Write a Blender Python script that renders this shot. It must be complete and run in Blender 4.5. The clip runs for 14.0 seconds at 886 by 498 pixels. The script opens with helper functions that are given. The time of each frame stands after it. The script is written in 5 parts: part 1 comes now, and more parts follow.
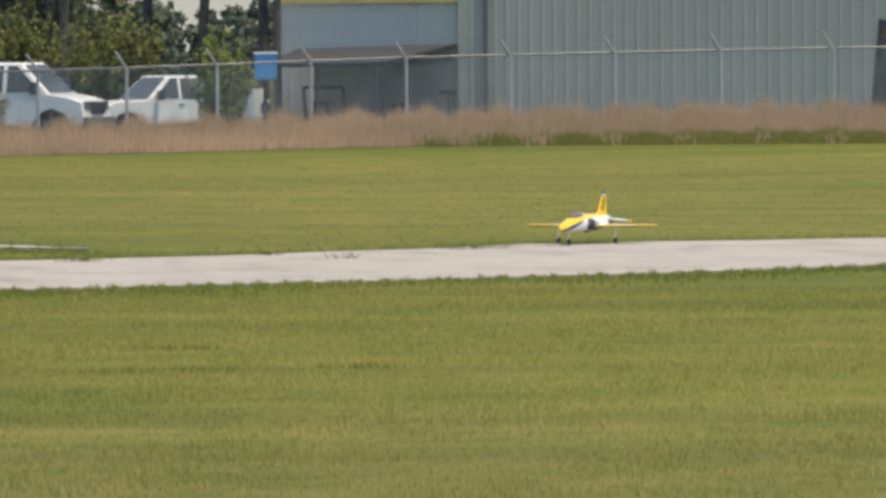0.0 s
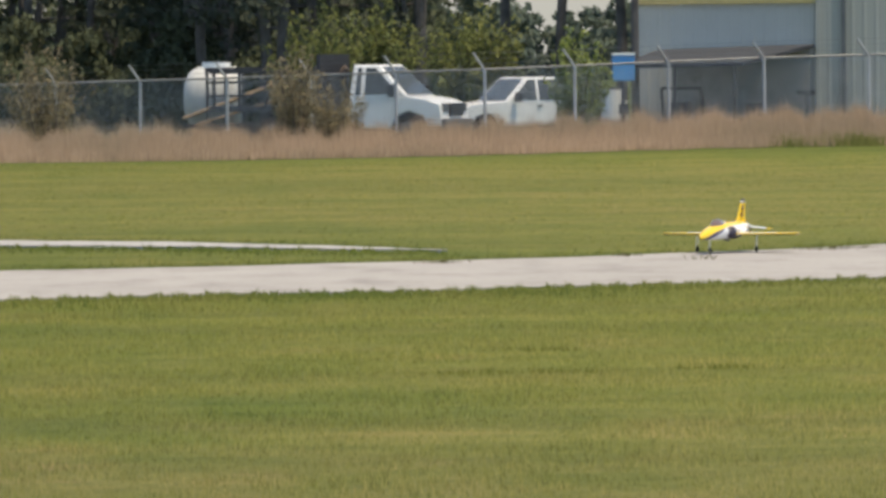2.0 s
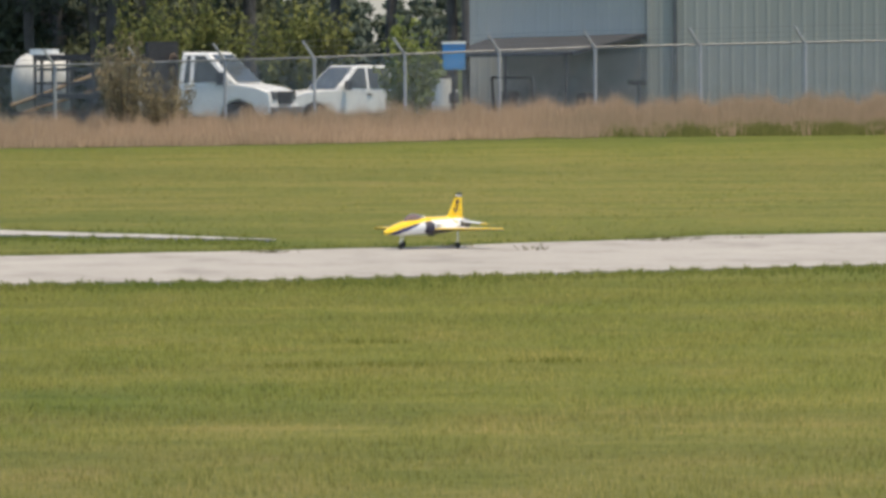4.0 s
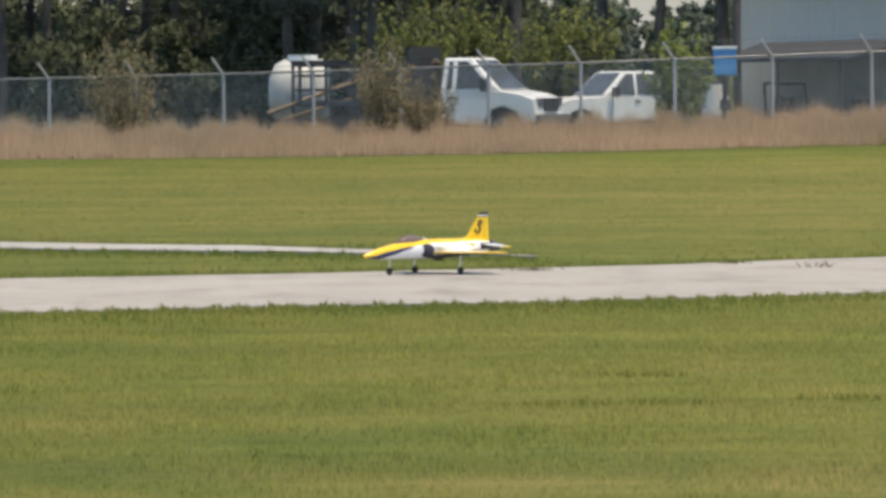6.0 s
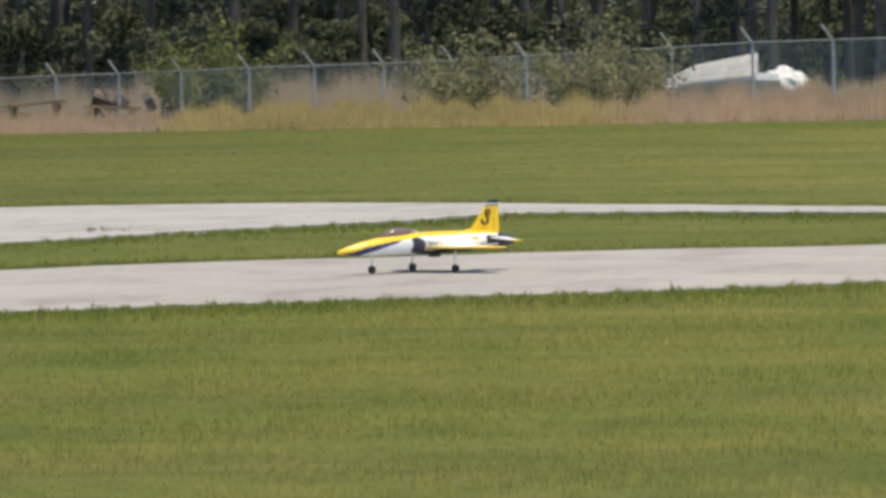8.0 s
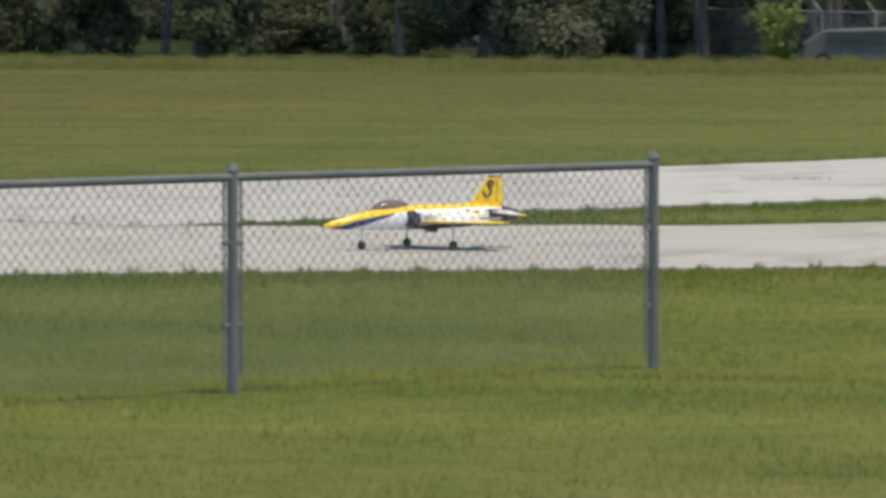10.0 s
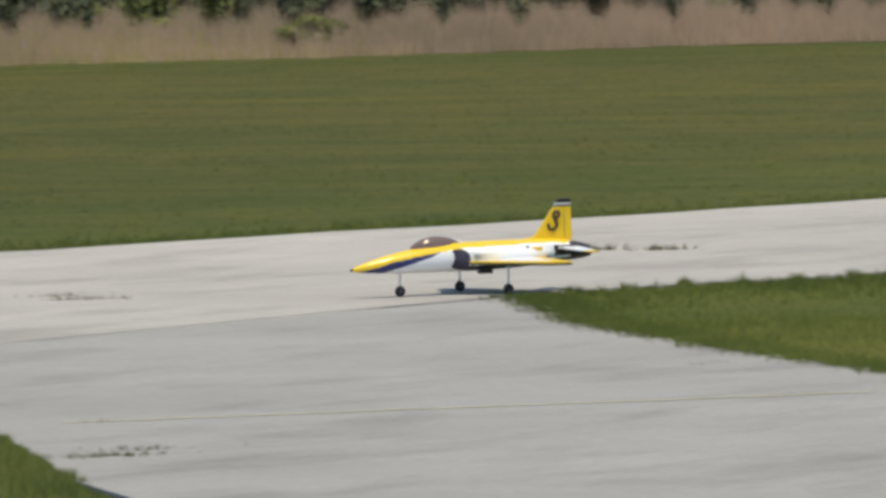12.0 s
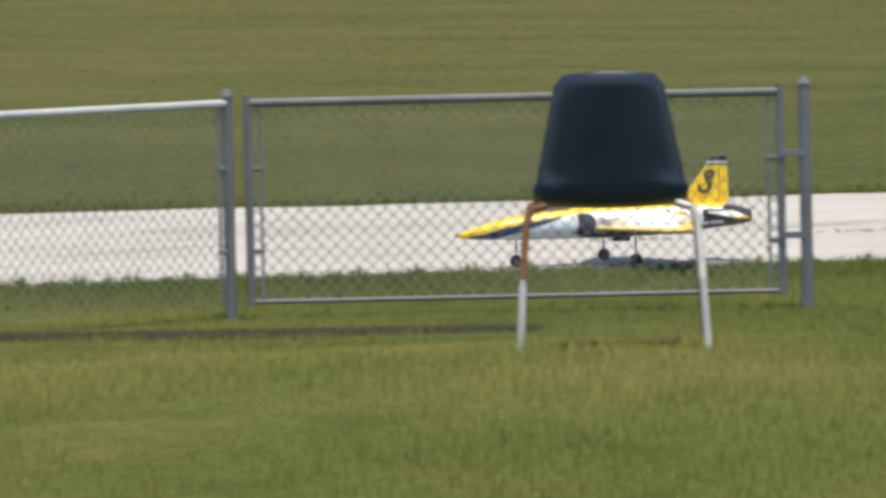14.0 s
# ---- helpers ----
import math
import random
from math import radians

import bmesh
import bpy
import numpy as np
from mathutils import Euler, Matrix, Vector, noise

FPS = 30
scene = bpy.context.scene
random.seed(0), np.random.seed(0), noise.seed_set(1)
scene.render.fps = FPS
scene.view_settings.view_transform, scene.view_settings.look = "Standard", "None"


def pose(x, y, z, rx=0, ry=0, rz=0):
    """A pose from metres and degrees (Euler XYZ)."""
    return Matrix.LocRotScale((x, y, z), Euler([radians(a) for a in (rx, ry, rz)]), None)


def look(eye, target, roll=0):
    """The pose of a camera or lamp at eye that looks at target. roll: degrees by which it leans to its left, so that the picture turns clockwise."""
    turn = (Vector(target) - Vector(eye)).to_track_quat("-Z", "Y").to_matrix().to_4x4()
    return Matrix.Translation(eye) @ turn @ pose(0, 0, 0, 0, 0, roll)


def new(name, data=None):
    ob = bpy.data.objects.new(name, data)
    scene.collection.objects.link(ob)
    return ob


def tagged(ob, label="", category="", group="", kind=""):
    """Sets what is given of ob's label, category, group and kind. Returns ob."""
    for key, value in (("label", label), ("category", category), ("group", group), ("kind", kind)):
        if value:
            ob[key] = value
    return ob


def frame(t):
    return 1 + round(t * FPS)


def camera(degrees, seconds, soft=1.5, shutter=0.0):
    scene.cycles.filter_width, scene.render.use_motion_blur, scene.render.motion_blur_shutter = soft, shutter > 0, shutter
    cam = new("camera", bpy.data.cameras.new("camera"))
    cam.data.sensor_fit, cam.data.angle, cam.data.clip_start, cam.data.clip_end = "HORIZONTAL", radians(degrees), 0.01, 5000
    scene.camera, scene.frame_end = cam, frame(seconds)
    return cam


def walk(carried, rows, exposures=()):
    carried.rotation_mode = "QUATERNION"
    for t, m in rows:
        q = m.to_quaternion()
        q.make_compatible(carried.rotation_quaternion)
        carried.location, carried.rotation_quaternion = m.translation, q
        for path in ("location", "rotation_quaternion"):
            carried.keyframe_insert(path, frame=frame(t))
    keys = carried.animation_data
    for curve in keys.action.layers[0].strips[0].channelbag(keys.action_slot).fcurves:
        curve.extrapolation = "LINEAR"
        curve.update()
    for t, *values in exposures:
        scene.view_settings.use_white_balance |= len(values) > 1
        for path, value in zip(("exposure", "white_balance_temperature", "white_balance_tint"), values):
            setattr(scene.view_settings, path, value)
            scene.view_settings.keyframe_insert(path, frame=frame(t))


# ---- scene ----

# ---------------------------------------------------------------- camera
cam = camera(6.411, 14.0, soft=3.4, shutter=0.12)
# seconds, y and height of the eye, yaw to the left, pitch, lean
CAMERA_ROWS = [
    (0, -10.00, 2.160, -2.121, -1.441, 0.33),
    (0.5, -10.00, 2.160, -2.055, -1.401, 0.27),
    (1, -10.00, 2.160, -1.477, -1.388, 0.57),
    (1.5, -10.00, 2.160, -0.246, -1.403, 0.53),
    (2, -10.00, 2.160, 0.475, -1.413, 0.58),
    (2.5, -10.00, 2.160, -0.699, -1.424, 0.23),
    (2.7, -10.00, 2.160, -1.171, -1.410, 0.38),
    (4.8, -8.50, 2.139, -0.105, -1.651, 0.06),
    (5, -8.50, 2.139, 0.105, -1.696, -0.01),
    (5.5, -6.50, 2.154, 0.607, -1.747, 0.26),
    (6, -3.00, 2.080, 1.174, -1.434, 0.41),
    (6.5, 0.06, 1.974, 2.491, -1.179, 0.79),
    (7, 1.00, 1.965, 4.045, -1.590, 1.05),
    (7.5, 1.20, 1.992, 5.887, -1.729, 1.12),
    (8, 1.20, 2.003, 7.617, -1.636, 0.96),
    (8.2, 1.05, 2.023, 8.471, -1.603, 0.83),
    (8.5, 0.84, 2.054, 10.291, -1.500, 0.65),
    (8.7, 0.71, 2.074, 11.167, -1.489, 0.54),
    (9, 0.50, 2.105, 12.632, -1.578, 0.46),
    (9.2, 0.45, 2.109, 13.635, -1.716, 0.34),
    (11.4, -0.08, 2.160, 27.524, -2.438, 0.58),
    (11.5, -0.07, 2.160, 28.303, -2.461, 0.65),
    (11.7, -0.07, 2.160, 29.782, -2.392, 0.83),
    (11.8, -0.06, 2.160, 30.505, -2.315, 1.01),
    (12, -0.06, 2.160, 32.097, -2.202, 1.42),
    (12.2, -0.05, 2.160, 33.779, -2.093, 1.81),
    (12.3, -0.05, 2.160, 34.634, -2.051, 1.99),
    (12.5, -0.04, 2.160, 36.378, -1.963, 1.89),
    (12.7, -0.04, 2.160, 38.144, -1.966, 1.99),
    (12.8, -0.03, 2.160, 39.065, -2.106, 1.79),
    (13, -0.03, 2.160, 40.867, -2.811, 1.76),
    (13.1, -0.03, 2.160, 41.805, -3.070, 1.74),
    (13.2, -0.02, 2.160, 42.757, -3.188, 1.69),
    (13.4, -0.02, 2.160, 44.716, -3.358, 1.68),
    (13.5, -0.01, 2.160, 45.716, -3.354, 1.65),
    (13.6, -0.01, 2.160, 46.610, -3.197, 1.61),
    (13.8, -0.01, 2.160, 48.260, -2.873, 1.39),
    (14, 0.003, 2.160, 49.851, -2.755, 1.30)
]
walk(cam, [(t, pose(0, y, z, 90, 0, yaw) @ pose(0, 0, 0, pitch) @ pose(0, 0, 0, 0, 0, -lean)) for t, y, z, yaw, pitch, lean in CAMERA_ROWS],
     exposures=[(0, 0.70, 7900, 10), (5.0, 0.69, 7900, 10), (7.5, 0.64, 7750, 9), (9.2, 0.60, 7500, 9), (11.4, 0.54, 7500, 6), (12.0, 0.36, 7300, 7), (12.5, 0.34, 7250, 8), (13.0, 0.52, 7450, 7), (13.5, 0.74, 7350, 10), (14, 0.86, 7350, 10)])

# ---------------------------------------------------------------- light
SUN_EL, SUN_AZ = 75.0, -118.0          # degrees up, degrees left of the y axis
world = bpy.data.worlds.new("sky")
scene.world = world
world.use_nodes = True
wn, wl = world.node_tree.nodes, world.node_tree.links
sky = wn.new("ShaderNodeTexSky")
sky.sky_type, sky.sun_disc = "NISHITA", False
sky.sun_elevation, sky.sun_rotation = radians(SUN_EL), radians(-SUN_AZ)
sky.air_density, sky.dust_density, sky.ozone_density = 0.8, 0.0, 3.0
wl.new(sky.outputs[0], wn["Background"].inputs[0])
wn["Background"].inputs[1].default_value = 0.145
sun = new("sun", bpy.data.lights.new("sun", "SUN"))
sun.data.energy, sun.data.angle, sun.data.color = 2.85, radians(1.5), (1.0, 0.92, 0.78)
sa, se = radians(SUN_AZ), radians(SUN_EL)
SUN_DIR = Vector((-math.sin(sa) * math.cos(se), math.cos(sa) * math.cos(se), math.sin(se)))
sun.matrix_world = look(SUN_DIR * 400, (0, 0, 0))

# ---------------------------------------------------------------- helpers


def polar(az, r):
    a = radians(az)
    return -math.sin(a) * r, math.cos(a) * r


# how the ground behind the field lies: azimuth, distance of the fence line, height there
BACK_AZ = (-180, -40, -9, -5.2, -2, 0, 2.8, 5.3, 7.5, 9, 10.8, 13, 15, 22, 30, 180)
BACK_R = (172, 172, 173, 172, 171.5, 171, 183, 195, 208, 218, 231, 250, 270, 290, 250, 250)
BACK_Z = (0, 0, 0.40, 0.30, 0.14, -0.05, -0.28, -0.46, -0.84, -1.0, -1.25, -1.5, -1.6, -1.2, -0.4, -0.2)
KNOLL = (-16.7, 14.7, 8.5, 0.76)


def heights(x, y):
    """Height of the ground: flat, falling away behind the far edge of the field, with a low knoll beside the near fence."""
    x, y = np.asarray(x, float), np.asarray(y, float)
    r, az = np.hypot(x, y), np.degrees(np.arctan2(-x, y))
    rf, zf = np.interp(az, BACK_AZ, BACK_R), np.interp(az, BACK_AZ, BACK_Z)
    start = np.minimum(148, rf - 8)
    u = np.clip((r - start) / (rf - start), 0, 1)
    z = zf * u * u * (3 - 2 * u)
    d = np.hypot(x - KNOLL[0], y - KNOLL[1]) / KNOLL[2]
    return z + KNOLL[3] * np.clip(1 - d * d, 0, 1) ** 1.5


def gz(x, y):
    return float(heights(x, y))


def spot(az, r):
    x, y = polar(az, r)
    return Vector((x, y, gz(x, y)))


def mesh_of(name, verts, faces, mats, index=None, smooth=False):
    me = bpy.data.meshes.new(name)
    me.from_pydata([tuple(v) for v in verts], [], [tuple(f) for f in faces])
    for m in mats if isinstance(mats, (list, tuple)) else [mats]:
        me.materials.append(m)
    if index is not None:
        me.polygons.foreach_set("material_index", np.asarray(index, np.int32))
    if smooth:
        me.polygons.foreach_set("use_smooth", np.ones(len(me.polygons), bool))
    me.update()
    return me


def big_mesh(name, verts, faces, mat):
    """A mesh of many equal polygons, from arrays."""
    verts, faces = np.asarray(verts, np.float32), np.asarray(faces, np.int32)
    me = bpy.data.meshes.new(name)
    n, k = faces.shape
    me.vertices.add(len(verts))
    me.vertices.foreach_set("co", verts.ravel())
    me.loops.add(n * k)
    me.loops.foreach_set("vertex_index", faces.ravel())
    me.polygons.add(n)
    me.polygons.foreach_set("loop_start", np.arange(0, n * k, k, dtype=np.int32))
    me.materials.append(mat)
    me.update(calc_edges=True)
    me.validate()
    return me


def link(name, me, parent=None, label="", m=None):
    ob = new(name, me)
    if parent is not None:
        ob.parent = parent
    if m is not None:
        ob.matrix_basis = m
    if label:
        ob["label"] = label
    return ob


def part(name, bm, mat, parent=None, label="", smooth=False, bevel=0.0):
    if bevel:
        bmesh.ops.bevel(bm, geom=bm.edges[:], offset=bevel, segments=2, affect="EDGES", profile=0.5)
    me = bpy.data.meshes.new(name)
    bm.to_mesh(me)
    bm.free()
    me.materials.append(mat)
    if smooth:
        me.polygons.foreach_set("use_smooth", np.ones(len(me.polygons), bool))
    return link(name, me, parent, label)


def empty(name, m, label, category, group="", kind=""):
    ob = new(name)
    ob.empty_display_size = 0.2
    ob.matrix_basis = m
    return tagged(ob, label, category, group, kind)


def add_box(bm, lo, hi, m=None):
    c = [(x, y, z) for x in (lo[0], hi[0]) for y in (lo[1], hi[1]) for z in (lo[2], hi[2])]
    v = [bm.verts.new(m @ Vector(p) if m else p) for p in c]
    for f in ((0, 1, 3, 2), (4, 6, 7, 5), (0, 4, 5, 1), (2, 3, 7, 6), (0, 2, 6, 4), (1, 5, 7, 3)):
        bm.faces.new([v[i] for i in f])
    return bm


def add_tube(bm, a, b, r0, r1=None, n=8, caps=True):
    a, b = Vector(a), Vector(b)
    r1 = r0 if r1 is None else r1
    d = (b - a).normalized()
    u = d.orthogonal().normalized()
    w = d.cross(u)
    rings = []
    for p, r in ((a, r0), (b, r1)):
        rings.append([bm.verts.new(p + u * (math.cos(2 * math.pi * i / n) * r) + w * (math.sin(2 * math.pi * i / n) * r)) for i in range(n)])
    for i in range(n):
        bm.faces.new((rings[0][i], rings[0][(i + 1) % n], rings[1][(i + 1) % n], rings[1][i]))
    if caps:
        bm.faces.new(rings[0][::-1])
        bm.faces.new(rings[1])
    return bm


def add_path(bm, pts, r, n=8):
    for a, b in zip(pts, pts[1:]):
        add_tube(bm, a, b, r, n=n)
    return bm


def add_profile(bm, outline, x0, x1, m=None):
    """A prism along x: outline is a closed list of (y, z)."""
    ends = [[bm.verts.new((m @ Vector((x, y, z))) if m else (x, y, z)) for y, z in outline] for x in (x0, x1)]
    n = len(outline)
    for i in range(n):
        bm.faces.new((ends[0][i], ends[1][i], ends[1][(i + 1) % n], ends[0][(i + 1) % n]))
    bm.faces.new(ends[0])
    bm.faces.new(ends[1][::-1])
    bmesh.ops.recalc_face_normals(bm, faces=bm.faces)
    return bm


# ---------------------------------------------------------------- materials


def material(name, rough=0.6, metal=0.0, spec=0.5):
    m = bpy.data.materials.new(name)
    m.use_nodes = True
    n, l = m.node_tree.nodes, m.node_tree.links
    b = n["Principled BSDF"]
    b.inputs["Roughness"].default_value = rough
    b.inputs["Metallic"].default_value = metal
    b.inputs["Specular IOR Level"].default_value = spec
    return m, n, l, b


def noise_node(n, l, scale, detail=4.0, stretch=None, rough=0.6):
    co = n.new("ShaderNodeTexCoord")
    src = co.outputs["Object"]
    if stretch:
        mp = n.new("ShaderNodeMapping")
        mp.inputs["Scale"].default_value = stretch
        l.new(src, mp.inputs[0])
        src = mp.outputs[0]
    t = n.new("ShaderNodeTexNoise")
    t.inputs["Scale"].default_value = scale
    t.inputs["Detail"].default_value = detail
    t.inputs["Roughness"].default_value = rough
    l.new(src, t.inputs["Vector"])
    return t.outputs["Fac"]


def ramp(n, l, fac, stops):
    r = n.new("ShaderNodeValToRGB")
    e = r.color_ramp.elements
    while len(e) < len(stops):
        e.new(0.5)
    for el, (p, c) in zip(e, stops):
        el.position, el.color = p, (*c, 1)
    l.new(fac, r.inputs[0])
    return r.outputs[0]


def mix(n, l, fac, a, b, mode="MIX"):
    x = n.new("ShaderNodeMix")
    x.data_type, x.blend_type = "RGBA", mode
    for sock, v in ((x.inputs["Factor"], fac), (x.inputs["A"], a), (x.inputs["B"], b)):
        if isinstance(v, bpy.types.NodeSocket):
            l.new(v, sock)
        elif isinstance(v, (int, float)):
            sock.default_value = v
        else:
            sock.default_value = (*v, 1)
    return x.outputs["Result"]


def bump(n, l, b, fac, strength=0.3, dist=0.02):
    k = n.new("ShaderNodeBump")
    k.inputs["Strength"].default_value, k.inputs["Distance"].default_value = strength, dist
    l.new(fac, k.inputs["Height"])
    l.new(k.outputs[0], b.inputs["Normal"])


def plain(name, c, rough=0.6, metal=0.0, var=0.15, scale=3.0, spec=0.5, relief=0.0):
    """A painted or bare surface with slight uneven wear at two scales."""
    m, n, l, b = material(name, rough, metal, spec)
    lo, hi = [v * (1 - var) for v in c], [min(1, v * (1 + var)) for v in c]
    big = ramp(n, l, noise_node(n, l, scale), [(0.3, lo), (0.7, hi)])
    fine = ramp(n, l, noise_node(n, l, scale * 14), [(0.3, [1 - var * 0.6] * 3), (0.7, (1, 1, 1))])
    l.new(mix(n, l, 1.0, big, fine, "MULTIPLY"), b.inputs["Base Color"])
    if relief:
        bump(n, l, b, noise_node(n, l, scale * 10), relief)
    return m


def leafy(name, dark, light, passing=0.35, rough=0.6, gloss=0.25):
    """Leaves and blades: each island its own shade, light passing through."""
    m, n, l, b = material(name, rough, 0, gloss)
    g = n.new("ShaderNodeNewGeometry")
    col = ramp(n, l, g.outputs["Random Per Island"], [(0.0, dark), (1.0, light)])
    patch = ramp(n, l, noise_node(n, l, 0.15, 3), [(0.35, (0.75, 0.78, 0.75)), (0.65, (1.1, 1.05, 1.0))])
    col = mix(n, l, 1.0, col, patch, "MULTIPLY")
    l.new(col, b.inputs["Base Color"])
    tr = n.new("ShaderNodeBsdfTranslucent")
    l.new(col, tr.inputs[0])
    ms = n.new("ShaderNodeMixShader")
    ms.inputs[0].default_value = passing
    l.new(b.outputs[0], ms.inputs[1])
    l.new(tr.outputs[0], ms.inputs[2])
    l.new(ms.outputs[0], n["Material Output"].inputs[0])
    return m


def grass_tone(n, l):
    """The lawn's colour: patches, mown streaks, broad drifts of dryer grass, and tones scaled by distance and by x."""
    base = ramp(n, l, noise_node(n, l, 0.22, 5), [(0.3, (0.108, 0.132, 0.031)), (0.5, (0.140, 0.150, 0.037)), (0.72, (0.168, 0.164, 0.048))])
    drift = ramp(n, l, noise_node(n, l, 0.035, 3), [(0.35, (0.82, 0.86, 0.8)), (0.65, (1.08, 1.04, 1.05))])
    mow = ramp(n, l, noise_node(n, l, 0.5, 2, (0.05, 0.9, 1)), [(0.35, (0.86, 0.88, 0.86)), (0.65, (1.06, 1.05, 1.03))])
    co = n.new("ShaderNodeTexCoord")
    away = n.new("ShaderNodeVectorMath")
    away.operation = "LENGTH"
    l.new(co.outputs["Object"], away.inputs[0])
    part_way = n.new("ShaderNodeMath")
    part_way.operation = "MULTIPLY"
    part_way.inputs[1].default_value = 1 / 200
    l.new(away.outputs["Value"], part_way.inputs[0])
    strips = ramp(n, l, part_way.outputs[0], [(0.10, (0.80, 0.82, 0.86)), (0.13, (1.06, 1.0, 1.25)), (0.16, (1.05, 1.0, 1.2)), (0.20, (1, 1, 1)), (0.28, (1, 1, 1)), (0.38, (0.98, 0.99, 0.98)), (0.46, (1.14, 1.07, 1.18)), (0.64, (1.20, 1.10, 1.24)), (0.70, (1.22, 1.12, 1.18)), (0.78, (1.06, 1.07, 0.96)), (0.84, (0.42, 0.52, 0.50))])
    c = mix(n, l, 1.0, base, drift, "MULTIPLY")
    c = mix(n, l, 1.0, c, mow, "MULTIPLY")
    # the tone is scaled down towards the branch, green slightly less than blue
    xyz = n.new("ShaderNodeSeparateXYZ")
    l.new(co.outputs["Object"], xyz.inputs[0])
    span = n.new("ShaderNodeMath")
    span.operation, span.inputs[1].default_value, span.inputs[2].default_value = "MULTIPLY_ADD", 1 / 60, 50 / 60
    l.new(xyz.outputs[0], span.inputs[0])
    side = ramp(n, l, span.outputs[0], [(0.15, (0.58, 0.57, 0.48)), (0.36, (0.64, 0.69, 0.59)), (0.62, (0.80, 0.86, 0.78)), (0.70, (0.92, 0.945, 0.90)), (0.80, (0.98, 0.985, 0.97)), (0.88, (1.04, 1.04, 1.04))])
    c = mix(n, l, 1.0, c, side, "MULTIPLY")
    blot = ramp(n, l, noise_node(n, l, 0.9, 4, None, 0.65), [(0.32, (0.80, 0.89, 0.79)), (0.5, (1, 1, 1)), (0.68, (1.16, 1.05, 1.18))])
    c = mix(n, l, 1.0, c, blot, "MULTIPLY")
    # worn tan spots and dark green tufts
    worn = ramp(n, l, noise_node(n, l, 1.7, 5, (0.6, 1, 1), 0.7), [(0.34, (0.80, 0.87, 0.82)), (0.44, (1, 1, 1)), (0.58, (1, 1, 1)), (0.70, (1.22, 1.04, 1.45))])
    c = mix(n, l, 1.0, c, worn, "MULTIPLY")
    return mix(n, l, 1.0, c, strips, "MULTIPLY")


def ground_material():
    m, n, l, b = material("mown_grass", 0.9, 0, 0.1)
    clumps = ramp(n, l, noise_node(n, l, 2.4, 6, None, 0.7), [(0.30, (0.70, 0.78, 0.68)), (0.5, (1.0, 1.0, 1.0)), (0.72, (1.14, 1.08, 1.10))])
    fine = ramp(n, l, noise_node(n, l, 11.0, 6, None, 0.75), [(0.28, (0.66, 0.72, 0.62)), (0.55, (1.02, 1.02, 1.0)), (0.75, (1.16, 1.12, 1.12))])
    tips = ramp(n, l, noise_node(n, l, 48.0, 3, None, 0.7), [(0.3, (0.74, 0.78, 0.72)), (0.6, (1.08, 1.06, 1.05))])
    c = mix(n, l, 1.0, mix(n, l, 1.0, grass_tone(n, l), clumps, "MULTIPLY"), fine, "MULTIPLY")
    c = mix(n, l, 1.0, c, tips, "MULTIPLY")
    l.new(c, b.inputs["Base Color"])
    bump(n, l, b, noise_node(n, l, 14.0, 4), 0.35, 0.04)
    return m


def concrete_material(name, tint, bleached=False):
    """Worn concrete; tint scales its grey, and the main taxiway is bleached towards the branch."""
    m, n, l, b = material(name, 0.85, 0, 0.3)
    base = ramp(n, l, noise_node(n, l, 0.4, 5), [(0.3, (0.34, 0.326, 0.308)), (0.7, (0.415, 0.40, 0.38))])
    stain = ramp(n, l, noise_node(n, l, 1.3, 6, (1, 0.35, 1)), [(0.28, (0.72, 0.71, 0.70)), (0.5, (1, 1, 1))])
    fine = ramp(n, l, noise_node(n, l, 22.0, 4), [(0.3, (0.88, 0.88, 0.87)), (0.6, (1.02, 1.02, 1.02))])
    c = mix(n, l, 1.0, base, stain, "MULTIPLY")
    c = mix(n, l, 1.0, c, fine, "MULTIPLY")
    c = mix(n, l, 1.0, c, tint, "MULTIPLY")
    if bleached:
        co = n.new("ShaderNodeTexCoord")
        xyz = n.new("ShaderNodeSeparateXYZ")
        l.new(co.outputs["Object"], xyz.inputs[0])
        span = n.new("ShaderNodeMath")
        span.operation, span.inputs[1].default_value, span.inputs[2].default_value = "MULTIPLY_ADD", 1 / 40, 1.0
        l.new(xyz.outputs[0], span.inputs[0])
        c = mix(n, l, 1.0, c, ramp(n, l, span.outputs[0], [(0.2, (0.98, 0.97, 0.95)), (0.6, (0.80, 0.79, 0.79)), (1.0, (0.82, 0.81, 0.80))]), "MULTIPLY")
    l.new(c, b.inputs["Base Color"])
    bump(n, l, b, noise_node(n, l, 30.0, 4), 0.25, 0.005)
    return m


def turf_material(name, lo, hi, tint=(1.0, 1.0, 1.0)):
    m, n, l, b = material(name, 0.8, 0, 0.15)
    g = n.new("ShaderNodeNewGeometry")
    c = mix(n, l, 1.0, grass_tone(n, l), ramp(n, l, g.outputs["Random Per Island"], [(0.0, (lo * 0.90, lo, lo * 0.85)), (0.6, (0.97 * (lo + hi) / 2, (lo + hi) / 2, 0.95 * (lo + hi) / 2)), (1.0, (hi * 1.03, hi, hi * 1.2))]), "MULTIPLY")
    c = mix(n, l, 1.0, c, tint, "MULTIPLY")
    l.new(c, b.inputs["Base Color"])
    tr = n.new("ShaderNodeBsdfTranslucent")
    l.new(c, tr.inputs[0])
    ms = n.new("ShaderNodeMixShader")
    ms.inputs[0].default_value = 0.12
    l.new(b.outputs[0], ms.inputs[1])
    l.new(tr.outputs[0], ms.inputs[2])
    l.new(ms.outputs[0], n["Material Output"].inputs[0])
    return m


